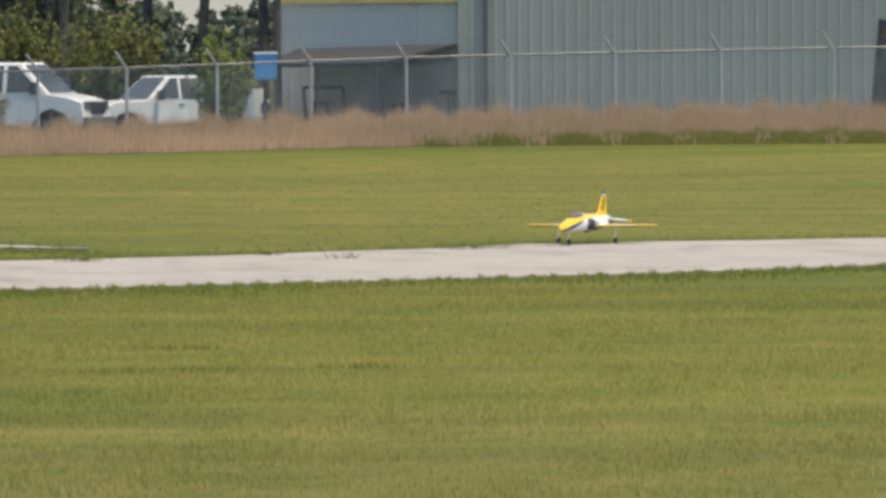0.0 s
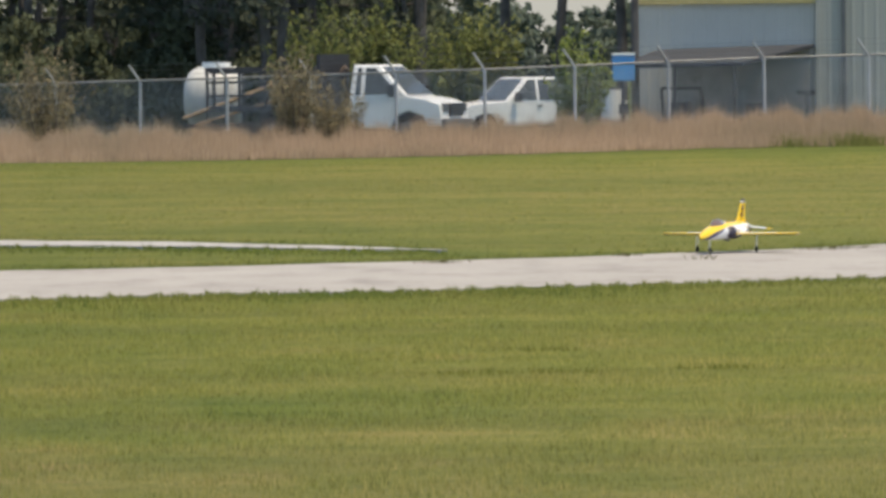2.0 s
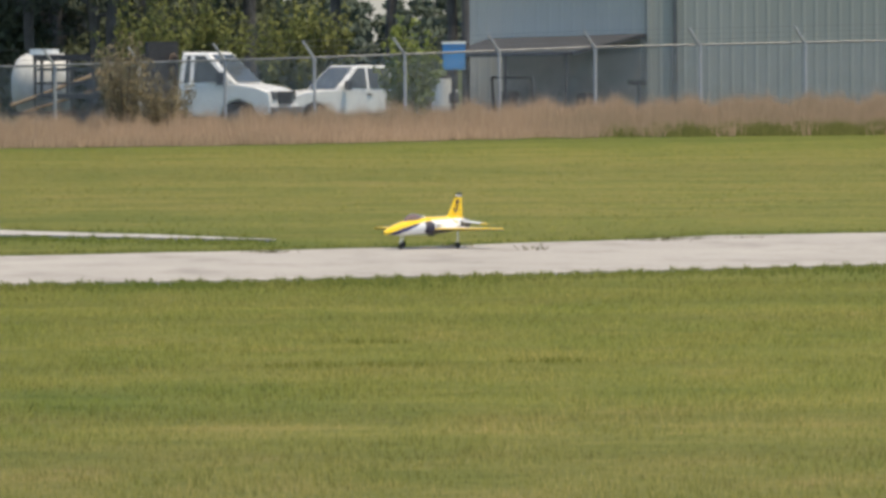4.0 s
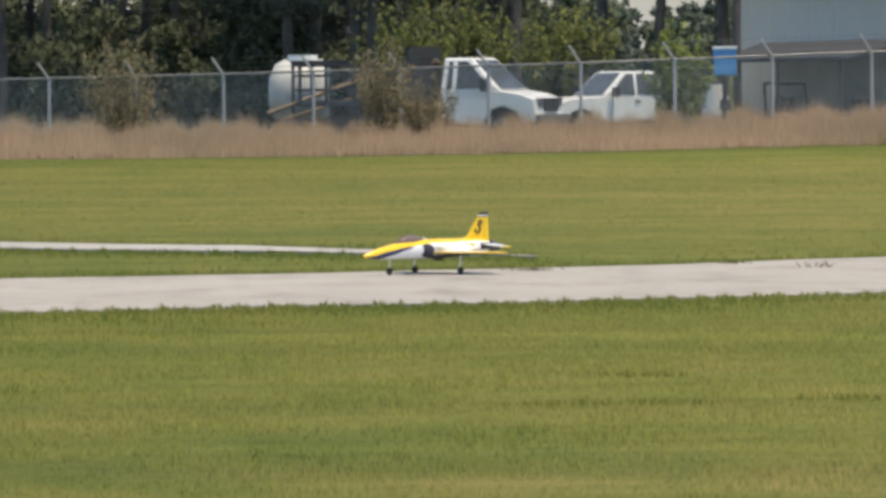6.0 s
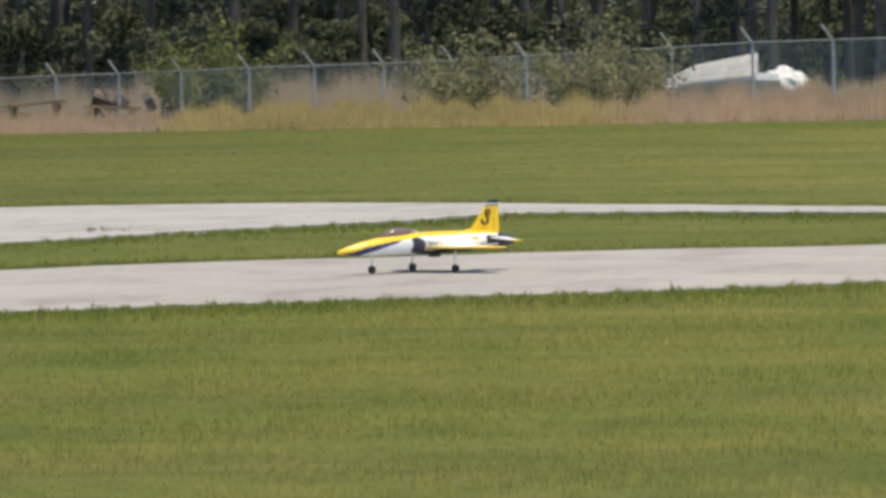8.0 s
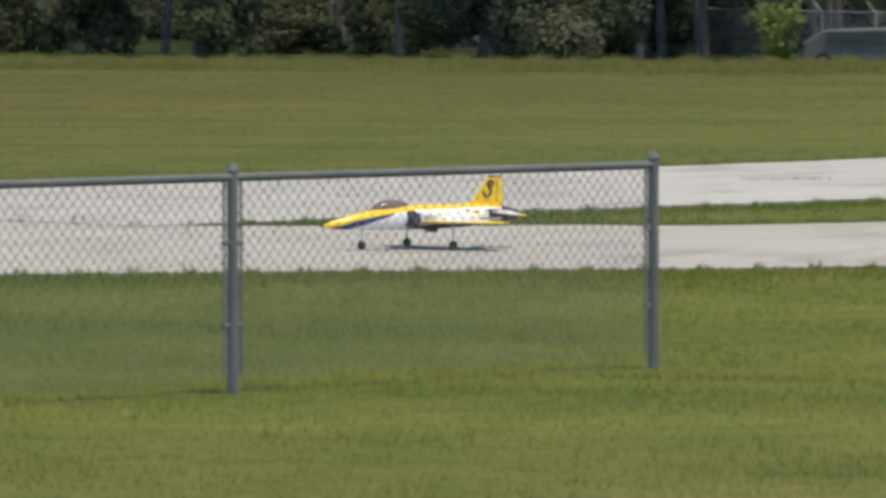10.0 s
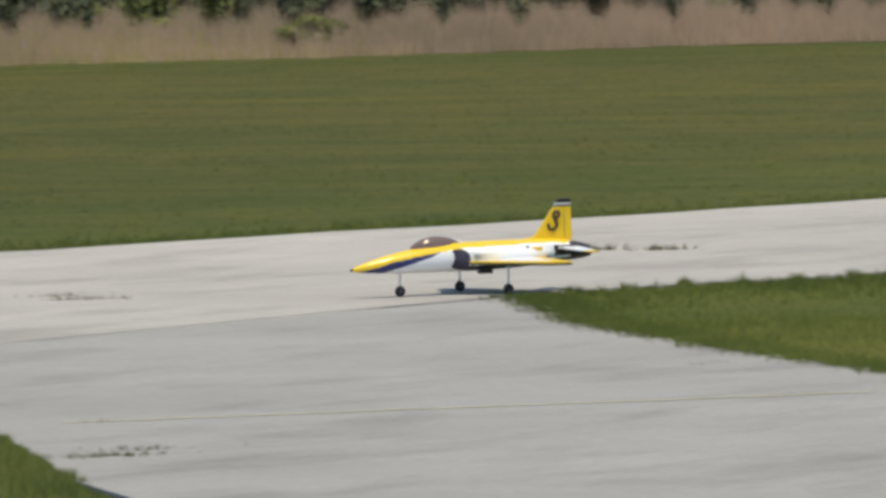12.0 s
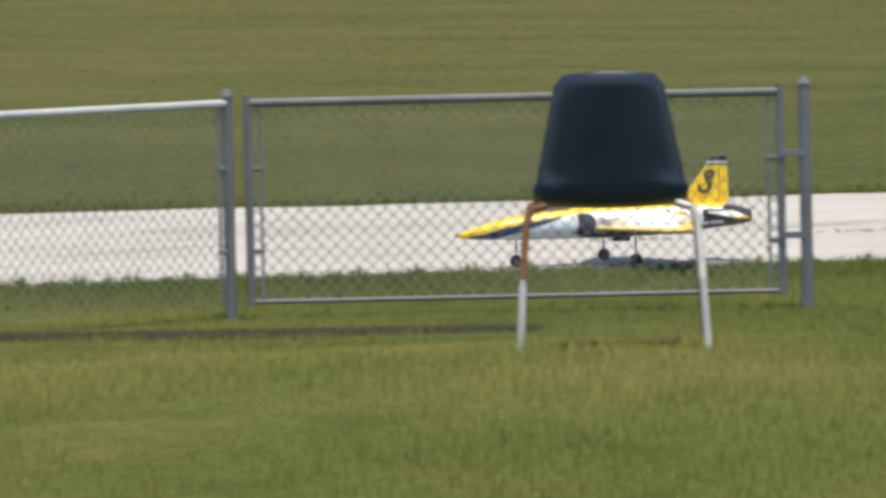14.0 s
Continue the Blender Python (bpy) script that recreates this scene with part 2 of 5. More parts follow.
GROUND = ground_material()
CONCRETE = concrete_material("concrete", (1.0, 1.0, 1.0))
CONCRETE_MAIN = concrete_material("main_concrete", (1.16, 1.15, 1.13), True)
CONCRETE_BRANCH = concrete_material("branch_concrete", (0.83, 0.84, 0.835))
TURF = turf_material("turf_blades", 0.66, 1.36)
TURF_EDGE = turf_material("edge_grass", 0.55, 1.05, (0.84, 0.95, 0.84))
STRAW_RED = leafy("rusty_tall_grass", (0.235, 0.185, 0.155), (0.37, 0.305, 0.255), 0.4, 0.9, 0.0)
STRAW_BRN = leafy("withered_brush", (0.24, 0.21, 0.17), (0.37, 0.32, 0.26), 0.4, 0.9, 0.0)
STRAW_YEL = leafy("yellow_tall_grass", (0.20, 0.17, 0.085), (0.41, 0.36, 0.20), 0.4, 0.9, 0.0)
ROUGH_GREEN = leafy("rough_green_grass", (0.075, 0.095, 0.038), (0.14, 0.155, 0.065), 0.3, 0.9, 0.0)
STRAW_GRN = leafy("green_tall_grass", (0.16, 0.18, 0.05), (0.30, 0.30, 0.11), 0.45)
RANK = leafy("rank_grass", (0.065, 0.088, 0.022), (0.125, 0.14, 0.042), 0.2, 0.9, 0.0)
WEED = leafy("weeds", (0.08, 0.08, 0.04), (0.17, 0.16, 0.08), 0.3, 0.9, 0.0)
PINE = leafy("pine_needles", (0.092, 0.110, 0.090), (0.132, 0.150, 0.116), 0.3, 0.9, 0.0)
DARK_LEAF = leafy("dark_foliage", (0.085, 0.104, 0.074), (0.125, 0.148, 0.096), 0.3, 0.9, 0.0)
MID_LEAF = leafy("shrub_foliage", (0.19, 0.225, 0.085), (0.30, 0.33, 0.14), 0.45, 0.8, 0.1)
# far woods: paler and bluer, with the haze put into the leaf colour
FAR_LEAF = leafy("haze_tinted_foliage", (0.10, 0.135, 0.115), (0.14, 0.175, 0.15), 0.3, 0.9, 0.0)
BRIGHT_LEAF = leafy("bright_foliage", (0.24, 0.31, 0.10), (0.38, 0.45, 0.17), 0.5, 0.9, 0.0)
SCRUB_LEAF = leafy("olive_scrub_foliage", (0.24, 0.25, 0.15), (0.36, 0.365, 0.23), 0.45, 0.9, 0.0)
DARK_GRASS = leafy("dark_short_grass", (0.03, 0.03, 0.024), (0.07, 0.066, 0.05), 0.1, 0.9, 0.0)
RUST_LEAF = leafy("dry_shrub_foliage", (0.29, 0.25, 0.17), (0.42, 0.37, 0.26), 0.4, 0.9, 0.0)
BARK = plain("bark", (0.11, 0.10, 0.095), 0.9, var=0.4, scale=2.0, relief=0.5)
STEEL = plain("galvanised_steel", (0.15, 0.155, 0.16), 0.6, 0.2, 0.2)
PALE_STEEL = plain("weathered_pale_and_lit_steel", (0.48, 0.48, 0.47), 0.65, 0.2, 0.15)
WIRE = plain("galvanised_wire", (0.19, 0.195, 0.20), 0.6, 0.3, 0.15)
RAIL_STEEL = plain("weathered_rail_steel", (0.30, 0.30, 0.29), 0.65, 0.2, 0.2)
DARK_STEEL = plain("dark_steel", (0.06, 0.06, 0.065), 0.5, 0.5)
WHITE_PAINT = plain("white_vehicle_paint", (0.86, 0.86, 0.84), 0.25, 0, 0.05, 1.0)
GLASS_DARK = plain("tinted_glass", (0.07, 0.08, 0.08), 0.08, 0, 0.1)
TYRE = plain("rubber", (0.02, 0.02, 0.02), 0.8, 0, 0.3, 20)
BLUE = plain("blue_panel", (0.06, 0.30, 0.62), 0.5)
TIMBER = plain("weathered_timber", (0.34, 0.23, 0.13), 0.85, var=0.35)
RUBBLE = plain("rubble", (0.15, 0.11, 0.09), 0.9, var=0.4)
TARP = plain("grey_tarpaulin", (0.45, 0.45, 0.43), 0.7, var=0.2)

# ---------------------------------------------------------------- ground and pavement


def ground_sheet():
    az = np.concatenate([np.arange(-180, -12, 6.0), np.arange(-12, 64, 0.75), np.arange(64, 180, 6.0)])
    r = np.concatenate([[0.001, 1.0, 2.0], np.arange(3, 60, 1.0), np.arange(60, 150, 3.0), np.arange(150, 280, 4.0), [320, 400, 550, 800, 1200, 2000, 3500]])
    a, rr = np.meshgrid(np.radians(az), r)
    x, y = -np.sin(a) * rr, np.cos(a) * rr
    bumps = 0.012 * np.sin(x * 1.7 + 0.6 * y) * np.sin(y * 1.3 - 0.4 * x)
    z = heights(x, y) + np.where((rr > 5) & (rr < 150), bumps, 0) - 0.015
    na, nr = len(az), len(r)
    i, j = np.meshgrid(np.arange(nr - 1), np.arange(na))
    j2 = (j + 1) % na
    f = np.stack([i * na + j, i * na + j2, (i + 1) * na + j2, (i + 1) * na + j], -1).reshape(-1, 4)
    me = big_mesh("ground", np.stack([x, y, z], -1).reshape(-1, 3), f, GROUND)
    me.polygons.foreach_set("use_smooth", np.ones(len(me.polygons), bool))
    return tagged(link("ground", me), "mown green and yellowish airfield grass, slightly uneven", "grass", kind="structure")


def polar_strip(name, near, far, step, label, thick=0.02, mat=None):
    """Pavement between two edges, each a list of (azimuth, distance)."""
    az = np.arange(near[0][0], near[-1][0] + 1e-6, step)
    lo = np.interp(az, *zip(*near)) + 0.10 * np.sin(az * 9.1) * np.sin(az * 3.7)
    hi = np.interp(az, *zip(*far)) + 0.15 * np.sin(az * 7.3) * np.sin(az * 2.9)
    k = 8
    rows = [lo + (hi - lo) * i / (k - 1) for i in range(k)]
    verts, faces, n = [], [], len(az)
    for row in rows:
        for a, r in zip(az, row):
            x, y = polar(a, r)
            verts.append((x, y, gz(x, y) + thick))
    verts += [(x, y, z - 0.2) for x, y, z in verts[:n]]
    for i in range(k - 1):
        for j in range(n - 1):
            faces.append((i * n + j, i * n + j + 1, (i + 1) * n + j + 1, (i + 1) * n + j))
    for j in range(n - 1):
        faces.append((k * n + j, k * n + j + 1, j + 1, j))
    return tagged(link(name, mesh_of(name, verts, faces, mat or CONCRETE)), label, "taxiway", kind="structure")


NEAR_EDGE = [(-14, 78), (-10, 73.0), (-6.1, 68.2), (-4.4, 65.8), (-2.5, 64.1), (-0.7, 62.8), (1.0, 61.7), (2.5, 61.4), (4.2, 60.4), (5.95, 59.1), (9.4, 57.6), (11.75, 56.4), (14.2, 54.5), (16, 53.9), (25, 52.6), (31.3, 48.5), (36.5, 41.5), (37.3, 41.9), (41, 42.6), (46.5, 42.4), (53, 41.8), (64, 43)]
MAIN_FAR = [(-14, 90), (-10, 85), (-6, 79.3), (-4.3, 78.0), (-2.8, 77.0), (-2.6, 75.9), (-0.7, 73.1), (0.9, 71.6), (2.5, 70.6), (4.2, 69.8), (5.9, 69.6), (9.4, 67.9), (11.74, 65.9), (13.8, 64.1), (15.84, 62.6), (20, 62.6), (24, 71.2), (30.6, 61.7), (35, 57.5), (39.5, 53.4), (46, 50.7), (53, 50.5), (64, 52)]
BACK_NEAR = [(0.5, 76.2), (1.2, 76.9), (2.65, 79.0), (3.5, 79.7), (5, 81.6), (6.2, 82.8), (7.07, 83.0), (7.9, 80.4), (9.3, 78.0), (10.4, 75.4), (11.74, 73.2), (12.74, 72.0), (14.3, 70.1), (15.9, 67.9), (18, 65.4), (20, 62.4), (24, 68)]
BACK_FAR = [(0.5, 76.4), (1.2, 78.0), (2.65, 81.2), (3.5, 82.2), (5.4, 85.0), (7.9, 88.9), (9.2, 89.9), (10.4, 89.9), (11.7, 89.4), (13, 88.6), (14.2, 85.1), (15.2, 82.3), (16.2, 80.3), (18, 77.6), (20, 75.5), (24, 71.3)]
# the branch towards the pits, as right and left edge
BRANCH_R = [(-25.0, 40.7), (-23.1, 38.2), (-21.7, 36.73), (-20.18, 35.23), (-18.37, 33.54), (-16.32, 31.37), (-14.56, 29.5), (0, 13.5)]
BRANCH_L = [(-25.3, 33.4), (-24.7, 33.3), (-23.05, 31.7), (-21.95, 30.5), (-20.8, 29.1), (-18.6, 26.55), (-11.5, 19.0), (-5, 12.0)]

WEDGE = [(-25.3, 33.4), (-28.2, 33.6), (-29.5, 36.5), (-27.5, 44.5), (-25.2, 41.6)]

ground_sheet()
polar_strip("road_main", NEAR_EDGE, MAIN_FAR, 0.5, "pale worn concrete taxiway with grass-grown edges", mat=CONCRETE_MAIN)
polar_strip("road_back", BACK_NEAR, BACK_FAR, 0.25, "pale concrete taxiway merging with the main one", 0.026)


def branch():
    verts, faces, k = [], [], 8
    for (ax, ay), (bx, by) in zip(BRANCH_R, BRANCH_L):
        for i in range(k):
            x, y = ax + (bx - ax) * i / (k - 1), ay + (by - ay) * i / (k - 1)
            verts.append((x, y, gz(x, y) + 0.026))
    m = len(BRANCH_R)
    for i in range(m - 1):
        for j in range(k - 1):
            faces.append((i * k + j, i * k + j + 1, (i + 1) * k + j + 1, (i + 1) * k + j))
    for side in (0, k - 1):
        n0 = len(verts)
        verts += [(x, y, z - 0.2) for x, y, z in [verts[i * k + side] for i in range(m)]]
        faces += [(i * k + side, (i + 1) * k + side, n0 + i + 1, n0 + i) for i in range(1, m - 1)]
    tagged(link("road_branch", mesh_of("road_branch", verts, faces, CONCRETE_BRANCH)), "pale concrete branch leading off the taxiway", "taxiway", kind="structure")
    # the wedge where the two edges flare into the taxiway
    tagged(link("road_junction", mesh_of("road_junction", [(x, y, 0.0225) for x, y in WEDGE], [range(5)], CONCRETE_MAIN)), "pale concrete apron at the taxiway junction", "taxiway", kind="structure")


branch()


def on_pavement(x, y):
    r, az = np.hypot(x, y), np.degrees(np.arctan2(-x, y))
    main = (r > np.interp(az, *zip(*NEAR_EDGE))) & (r < np.interp(az, *zip(*MAIN_FAR)))
    back = (az > 0.6) & (az < 24) & (r > np.interp(az, *zip(*BACK_NEAR))) & (r < np.interp(az, *zip(*BACK_FAR)))
    ry = np.array(BRANCH_R)[::-1]
    ly = np.array(BRANCH_L)[::-1]
    # signed side of both edges, along the way out from the eye
    d = np.array([-0.68, 0.73])
    s, q = x * d[0] + y * d[1], x * d[1] - y * d[0]
    rs, rq = ry @ d, ry[:, 0] * d[1] - ry[:, 1] * d[0]
    ls, lq = ly @ d, ly[:, 0] * d[1] - ly[:, 1] * d[0]
    br = (s > 10) & (s < 50) & (q < np.interp(s, rs, rq)) & (q > np.interp(s, ls, lq)) & (r < np.interp(az, *zip(*NEAR_EDGE)) + 1)
    return main | back | br


def blades(name, x, y, height, width, mat, label, lean=0.35, seed=1, kind="stuff", category="grass", per=1, upward=False, away=0.0):
    """Upright pointed blades, one triangle each, at the given points."""
    rng = np.random.default_rng(seed)
    x, y, height = np.repeat(x, per), np.repeat(y, per), np.repeat(height, per)
    n = len(x)
    if per > 1:
        x, y = x + rng.normal(0, 0.03, n), y + rng.normal(0, 0.03, n)
    # most blades stand broadside to the flight line
    a = np.arctan2(-x, y) + rng.uniform(-0.9, 0.9, n)
    h = height * rng.uniform(0.6, 1.15, n)
    w = width * rng.uniform(0.7, 1.3, n)
    z = heights(x, y) - 0.02
    lx, ly = rng.normal(0, lean, n) * h, rng.normal(0, lean, n) * h
    r = np.hypot(x, y) + 1e-6
    lx, ly = lx + away * h * x / r, ly + away * h * y / r
    v = np.empty((n, 3, 3))
    v[:, 0] = np.stack([x - np.cos(a) * w, y - np.sin(a) * w, z], -1)
    v[:, 1] = np.stack([x + np.cos(a) * w, y + np.sin(a) * w, z], -1)
    v[:, 2] = np.stack([x + lx, y + ly, z + 0.02 + h], -1)
    me = big_mesh(name, v.reshape(-1, 3), np.arange(3 * n).reshape(-1, 3), mat)
    if upward:
        up = np.stack([rng.normal(0, 0.25, 3 * n), rng.normal(0, 0.25, 3 * n), np.ones(3 * n)], -1)
        me.polygons.foreach_set("use_smooth", np.ones(n, bool))
        me.normals_split_custom_set_from_vertices((up / np.linalg.norm(up, axis=1)[:, None]).tolist())
    return tagged(link(name, me), label, category, kind=kind)


def scatter(n, az0, az1, r0, r1, seed, flat=True):
    rng = np.random.default_rng(seed)
    az = rng.uniform(az0, az1, n)
    r = np.sqrt(rng.uniform(r0 * r0, r1 * r1, n)) if flat else rng.uniform(r0, r1, n)
    return -np.sin(np.radians(az)) * r, np.cos(np.radians(az)) * r, az, r


def in_wedge(x, y):
    """Inside the apron at the junction."""
    inside = np.ones(len(x), bool)
    for (ax, ay), (bx, by) in zip(WEDGE, WEDGE[1:] + WEDGE[:1]):
        inside &= (bx - ax) * (y - ay) - (by - ay) * (x - ax) < 0
    return inside


def turf():
    # longer fringe along the edges of the pavement
    rng = np.random.default_rng(5)
    ex, ey, eh = [], [], []
    for edge, out, n in ((NEAR_EDGE, -1, 42000), (MAIN_FAR, 1, 28000), (BACK_NEAR, -1, 12000), (BACK_FAR, 1, 12000)):
        az = rng.uniform(max(-7, edge[0][0]), min(57, edge[-1][0]), n)
        r = np.interp(az, *zip(*edge)) + out * (rng.exponential(0.55, n) - 0.12)
        x, y = -np.sin(np.radians(az)) * r, np.cos(np.radians(az)) * r
        clump = 0.5 + 0.5 * np.sin(az * 23.0) * np.sin(az * 7.7) + rng.normal(0, 0.15, n)
        mouth = (edge is NEAR_EDGE) & (az > 31.5) & (az < 36.4)
        ok = ~mouth & (~on_pavement(x, y) | (rng.uniform(0, 1, n) < 0.25))
        ex.append(x[ok]), ey.append(y[ok]), eh.append((0.028 + 0.034 * np.clip(clump, 0, 1.3) ** 2)[ok])
    for edge in (BRANCH_R, BRANCH_L):
        n = 20000
        t = rng.uniform(0, 6 if edge is BRANCH_L else 6.5, n)
        p = np.array(edge)
        i = t.astype(int)
        run = p[i + 1] - p[i]
        out = np.stack([run[:, 1], -run[:, 0]], -1) / np.linalg.norm(run, axis=1)[:, None] * (1 if edge is BRANCH_L else -1)
        q = p[i] + run * (t - i)[:, None] + out * (rng.exponential(0.10, n) - 0.02 if edge is BRANCH_L else rng.normal(0.02, 0.10, n))[:, None]
        ex.append(q[:, 0]), ey.append(q[:, 1]), eh.append(0.045 + 0.03 * np.clip(np.sin(t * 37) * np.sin(t * 11), 0, 1))
    blades("edge_grass", np.concatenate(ex), np.concatenate(ey), np.concatenate(eh), 0.012, TURF_EDGE, "longer ragged green grass along the taxiway edges", 0.3, 31, upward=True, away=1.6)
    # short mown blades, all laid over by the mower
    for az0, az1, r0, r1, n, h, w, seed in ((-8, 32, 22, 62, 240000, 0.028, 0.0055, 11), (25, 54, 22, 45, 190000, 0.026, 0.005, 12), (38, 55, 12, 28, 150000, 0.018, 0.003, 14), (-8, 55, 50, 152, 90000, 0.026, 0.012, 13)):
        x, y, az, r = scatter(n, az0, az1, r0, r1, seed)
        ok = ~on_pavement(x, y) & ~in_wedge(x, y)
        if r1 > 100:
            ok &= r > np.interp(az, *zip(*MAIN_FAR))
        x, y = x[ok], y[ok]
        tuft = np.sin(x * 5.1 + 1.7 * np.sin(y * 1.1)) * np.sin(y * 1.7 + 2 * np.sin(x * 1.9)) + 0.7 * np.sin(x * 13 + y * 3) * np.sin(y * 4.1 - x * 2)
        tuft = 0.55 + 0.9 * np.clip(tuft, 0, 1.4) ** 1.5
        blades("turf", x, y, h * tuft, w, TURF, "short mown green and yellowish grass blades", 0.4, 70 + seed, upward=True, away=1.9)


turf()


def tall_grass():
    rng = np.random.default_rng(8)
    for name, az0, az1, mat, label, h, k, seed in (
            ("tall_grass", -8, 6.5, STRAW_RED, "dry rust-brown tall grass along the security fence", 0.70, 170000, 1),
            ("tall_grass", -8, -2.0, ROUGH_GREEN, "green rough grass at the foot of the dry grass", 0.30, 40000, 9),
            ("tall_grass", 5.8, 9.6, STRAW_YEL, "dry golden tall grass in clumps", 0.6, 50000, 2),
            ("tall_grass", 5.8, 12.6, STRAW_RED, "thin dry brown tall grass behind the golden clumps", 0.5, 40000, 3),
            ("tall_grass", 11.2, 14.2, STRAW_YEL, "dry golden tall grass under a dark tree", 0.42, 30000, 4),
            ("tall_grass", 13.8, 24, ROUGH_GREEN, "low green rough grass along the fence", 0.24, 40000, 5),
            ("tall_grass", 24, 38, STRAW_RED, "dry tan and brown tall grass at the field edge", 0.9, 110000, 6),
            ("tall_grass", 32, 46, STRAW_GRN, "green and tan rough grass at the field edge", 0.72, 90000, 7),
            ("tall_grass", 1.6, 14.0, STRAW_BRN, "withered brown brush behind the security fence", 1.5, 130000, 8)):
        x, y, az, r = scatter(k, az0, az1, 0.0, 1.0, 40 + seed, False)
        edge = np.interp(az, (-8, 0, 6, 7.5, 9.1, 10.8, 13, 16, 24, 28, 31, 33, 36.3, 39.6, 46), (158, 163, 163, 162, 160, 155, 147.5, 146, 160, 164, 161, 157, 157, 149, 146))
        depth = np.where(az < 3, 11, np.where(az < 10, 14, 10))
        rr = edge + (7 if seed == 3 else 0) + r * depth + 0.6 * np.sin(az * 11) + rng.normal(0, 0.3, k)
        x, y = -np.sin(np.radians(az)) * rr, np.cos(np.radians(az)) * rr
        if seed == 9:
            rr = edge - 0.8 + r * 1.5
            x, y = -np.sin(np.radians(az)) * rr, np.cos(np.radians(az)) * rr
        if seed == 8:
            rr = np.interp(az, BACK_AZ, BACK_R) + 1.5 + r * 12
            x, y = -np.sin(np.radians(az)) * rr, np.cos(np.radians(az)) * rr
        fade = np.clip(np.minimum(az - az0, az1 - az) / 2.5, 0.02, 1)
        keep = rng.uniform(0, 1, k) < (fade if seed >= 6 else np.clip(fade * 2.2, 0, 1))
        x, y, az, r = x[keep], y[keep], az[keep], r[keep]
        k = len(x)
        wave = 0.8 + (0.34 if seed in (2, 6, 7) else 0.2) * np.sin(az * 17) * np.sin(az * 5.3 + 1) + 0.18 * rng.normal(0, 1, k)
        front = np.clip(r * 4, 0.45, 1) * (np.interp(az, (1.6, 5.2, 6.6, 14), (0.5, 0.55, 1.05, 1.0)) if seed == 8 else 1)
        blades(name, x, y, h * np.clip(wave, 0.3, 1.4) * front, 0.010, mat, label, 0.14, 60 + seed, upward=True)


tall_grass()

# ---------------------------------------------------------------- trees and shrubs


def leaf_cloud(centres, radii, count, size, rng, squash=0.8):
    """Many small leaf cards spread through lumpy volumes."""
    w = np.array(radii) ** 2
    pick = rng.choice(len(radii), count, p=w / w.sum())
    d = rng.normal(0, 1, (count, 3))
    d /= np.linalg.norm(d, axis=1)[:, None]
    rad = np.array(radii)[pick] * rng.uniform(0.35, 1.0, count) ** 0.5
    c = np.array(centres)[pick] + d * rad[:, None] * np.array((1, 1, squash))
    u = rng.normal(0, 1, (count, 3))
    u /= np.linalg.norm(u, axis=1)[:, None]
    v = np.cross(u, rng.normal(0, 1, (count, 3)))
    v /= np.linalg.norm(v, axis=1)[:, None]
    s = size * rng.uniform(0.6, 1.4, count)[:, None]
    # each leaf faces outwards from its clump, and takes the light as part of the clump
    out = d * 0.75 + rng.normal(0, 0.33, (count, 3)) + np.array((0, 0, 0.25))
    out /= np.linalg.norm(out, axis=1)[:, None]
    v = np.where((np.cross(u, v) * out).sum(1)[:, None] < 0, -v, v)
    q = np.stack([c - u * s, c - v * s * 0.5, c + u * s, c + v * s * 0.5], 1)
    return q.reshape(-1, 3), np.arange(4 * count).reshape(-1, 4), np.repeat(out, 4, axis=0)


def leaf_mesh(name, v, f, out, mat):
    me = big_mesh(name, v, f, mat)
    me.polygons.foreach_set("use_smooth", np.ones(len(f), bool))
    me.normals_split_custom_set_from_vertices(out.tolist())
    return me


def shrub_mesh(name, height, width, leaves, size, mat, seed, base=0.12, stems=6):
    rng = np.random.default_rng(seed)
    cs, rs = [], []
    for i in range(15):
        a, t = rng.uniform(0, 2 * np.pi), np.clip((i + rng.uniform(0, 1)) / 15, 0, 1)
        rr = width * 0.5 * (0.75 - 0.45 * t) * rng.uniform(0.15, 1.2)
        cs.append((math.cos(a) * rr, math.sin(a) * rr, height * (base + (0.88 - base) * t)))
        rs.append(width * 0.21 * rng.uniform(0.55, 1.3) * (1.1 - 0.45 * t))
    v, f, out = leaf_cloud(cs, rs, leaves, size, rng, min(1.2, height / width))
    v[:, 2] = np.maximum(v[:, 2], 0.02)
    crown = leaf_mesh("crown", v, f, out, mat)
    bm = bmesh.new()
    for i in range(stems):
        c = cs[i % len(cs)]
        mid = Vector((c[0] * 0.45 + rng.normal(0, 0.05), c[1] * 0.45, c[2] * 0.5))
        add_tube(bm, (c[0] * 0.15, c[1] * 0.15, -0.1), mid, 0.02 * height, 0.013 * height, 6)
        add_tube(bm, mid, c, 0.013 * height, 0.004 * height, 5)
    stem = bpy.data.meshes.new("branchwork")
    bm.to_mesh(stem)
    bm.free()
    stem.materials.append(BARK)
    return crown, stem


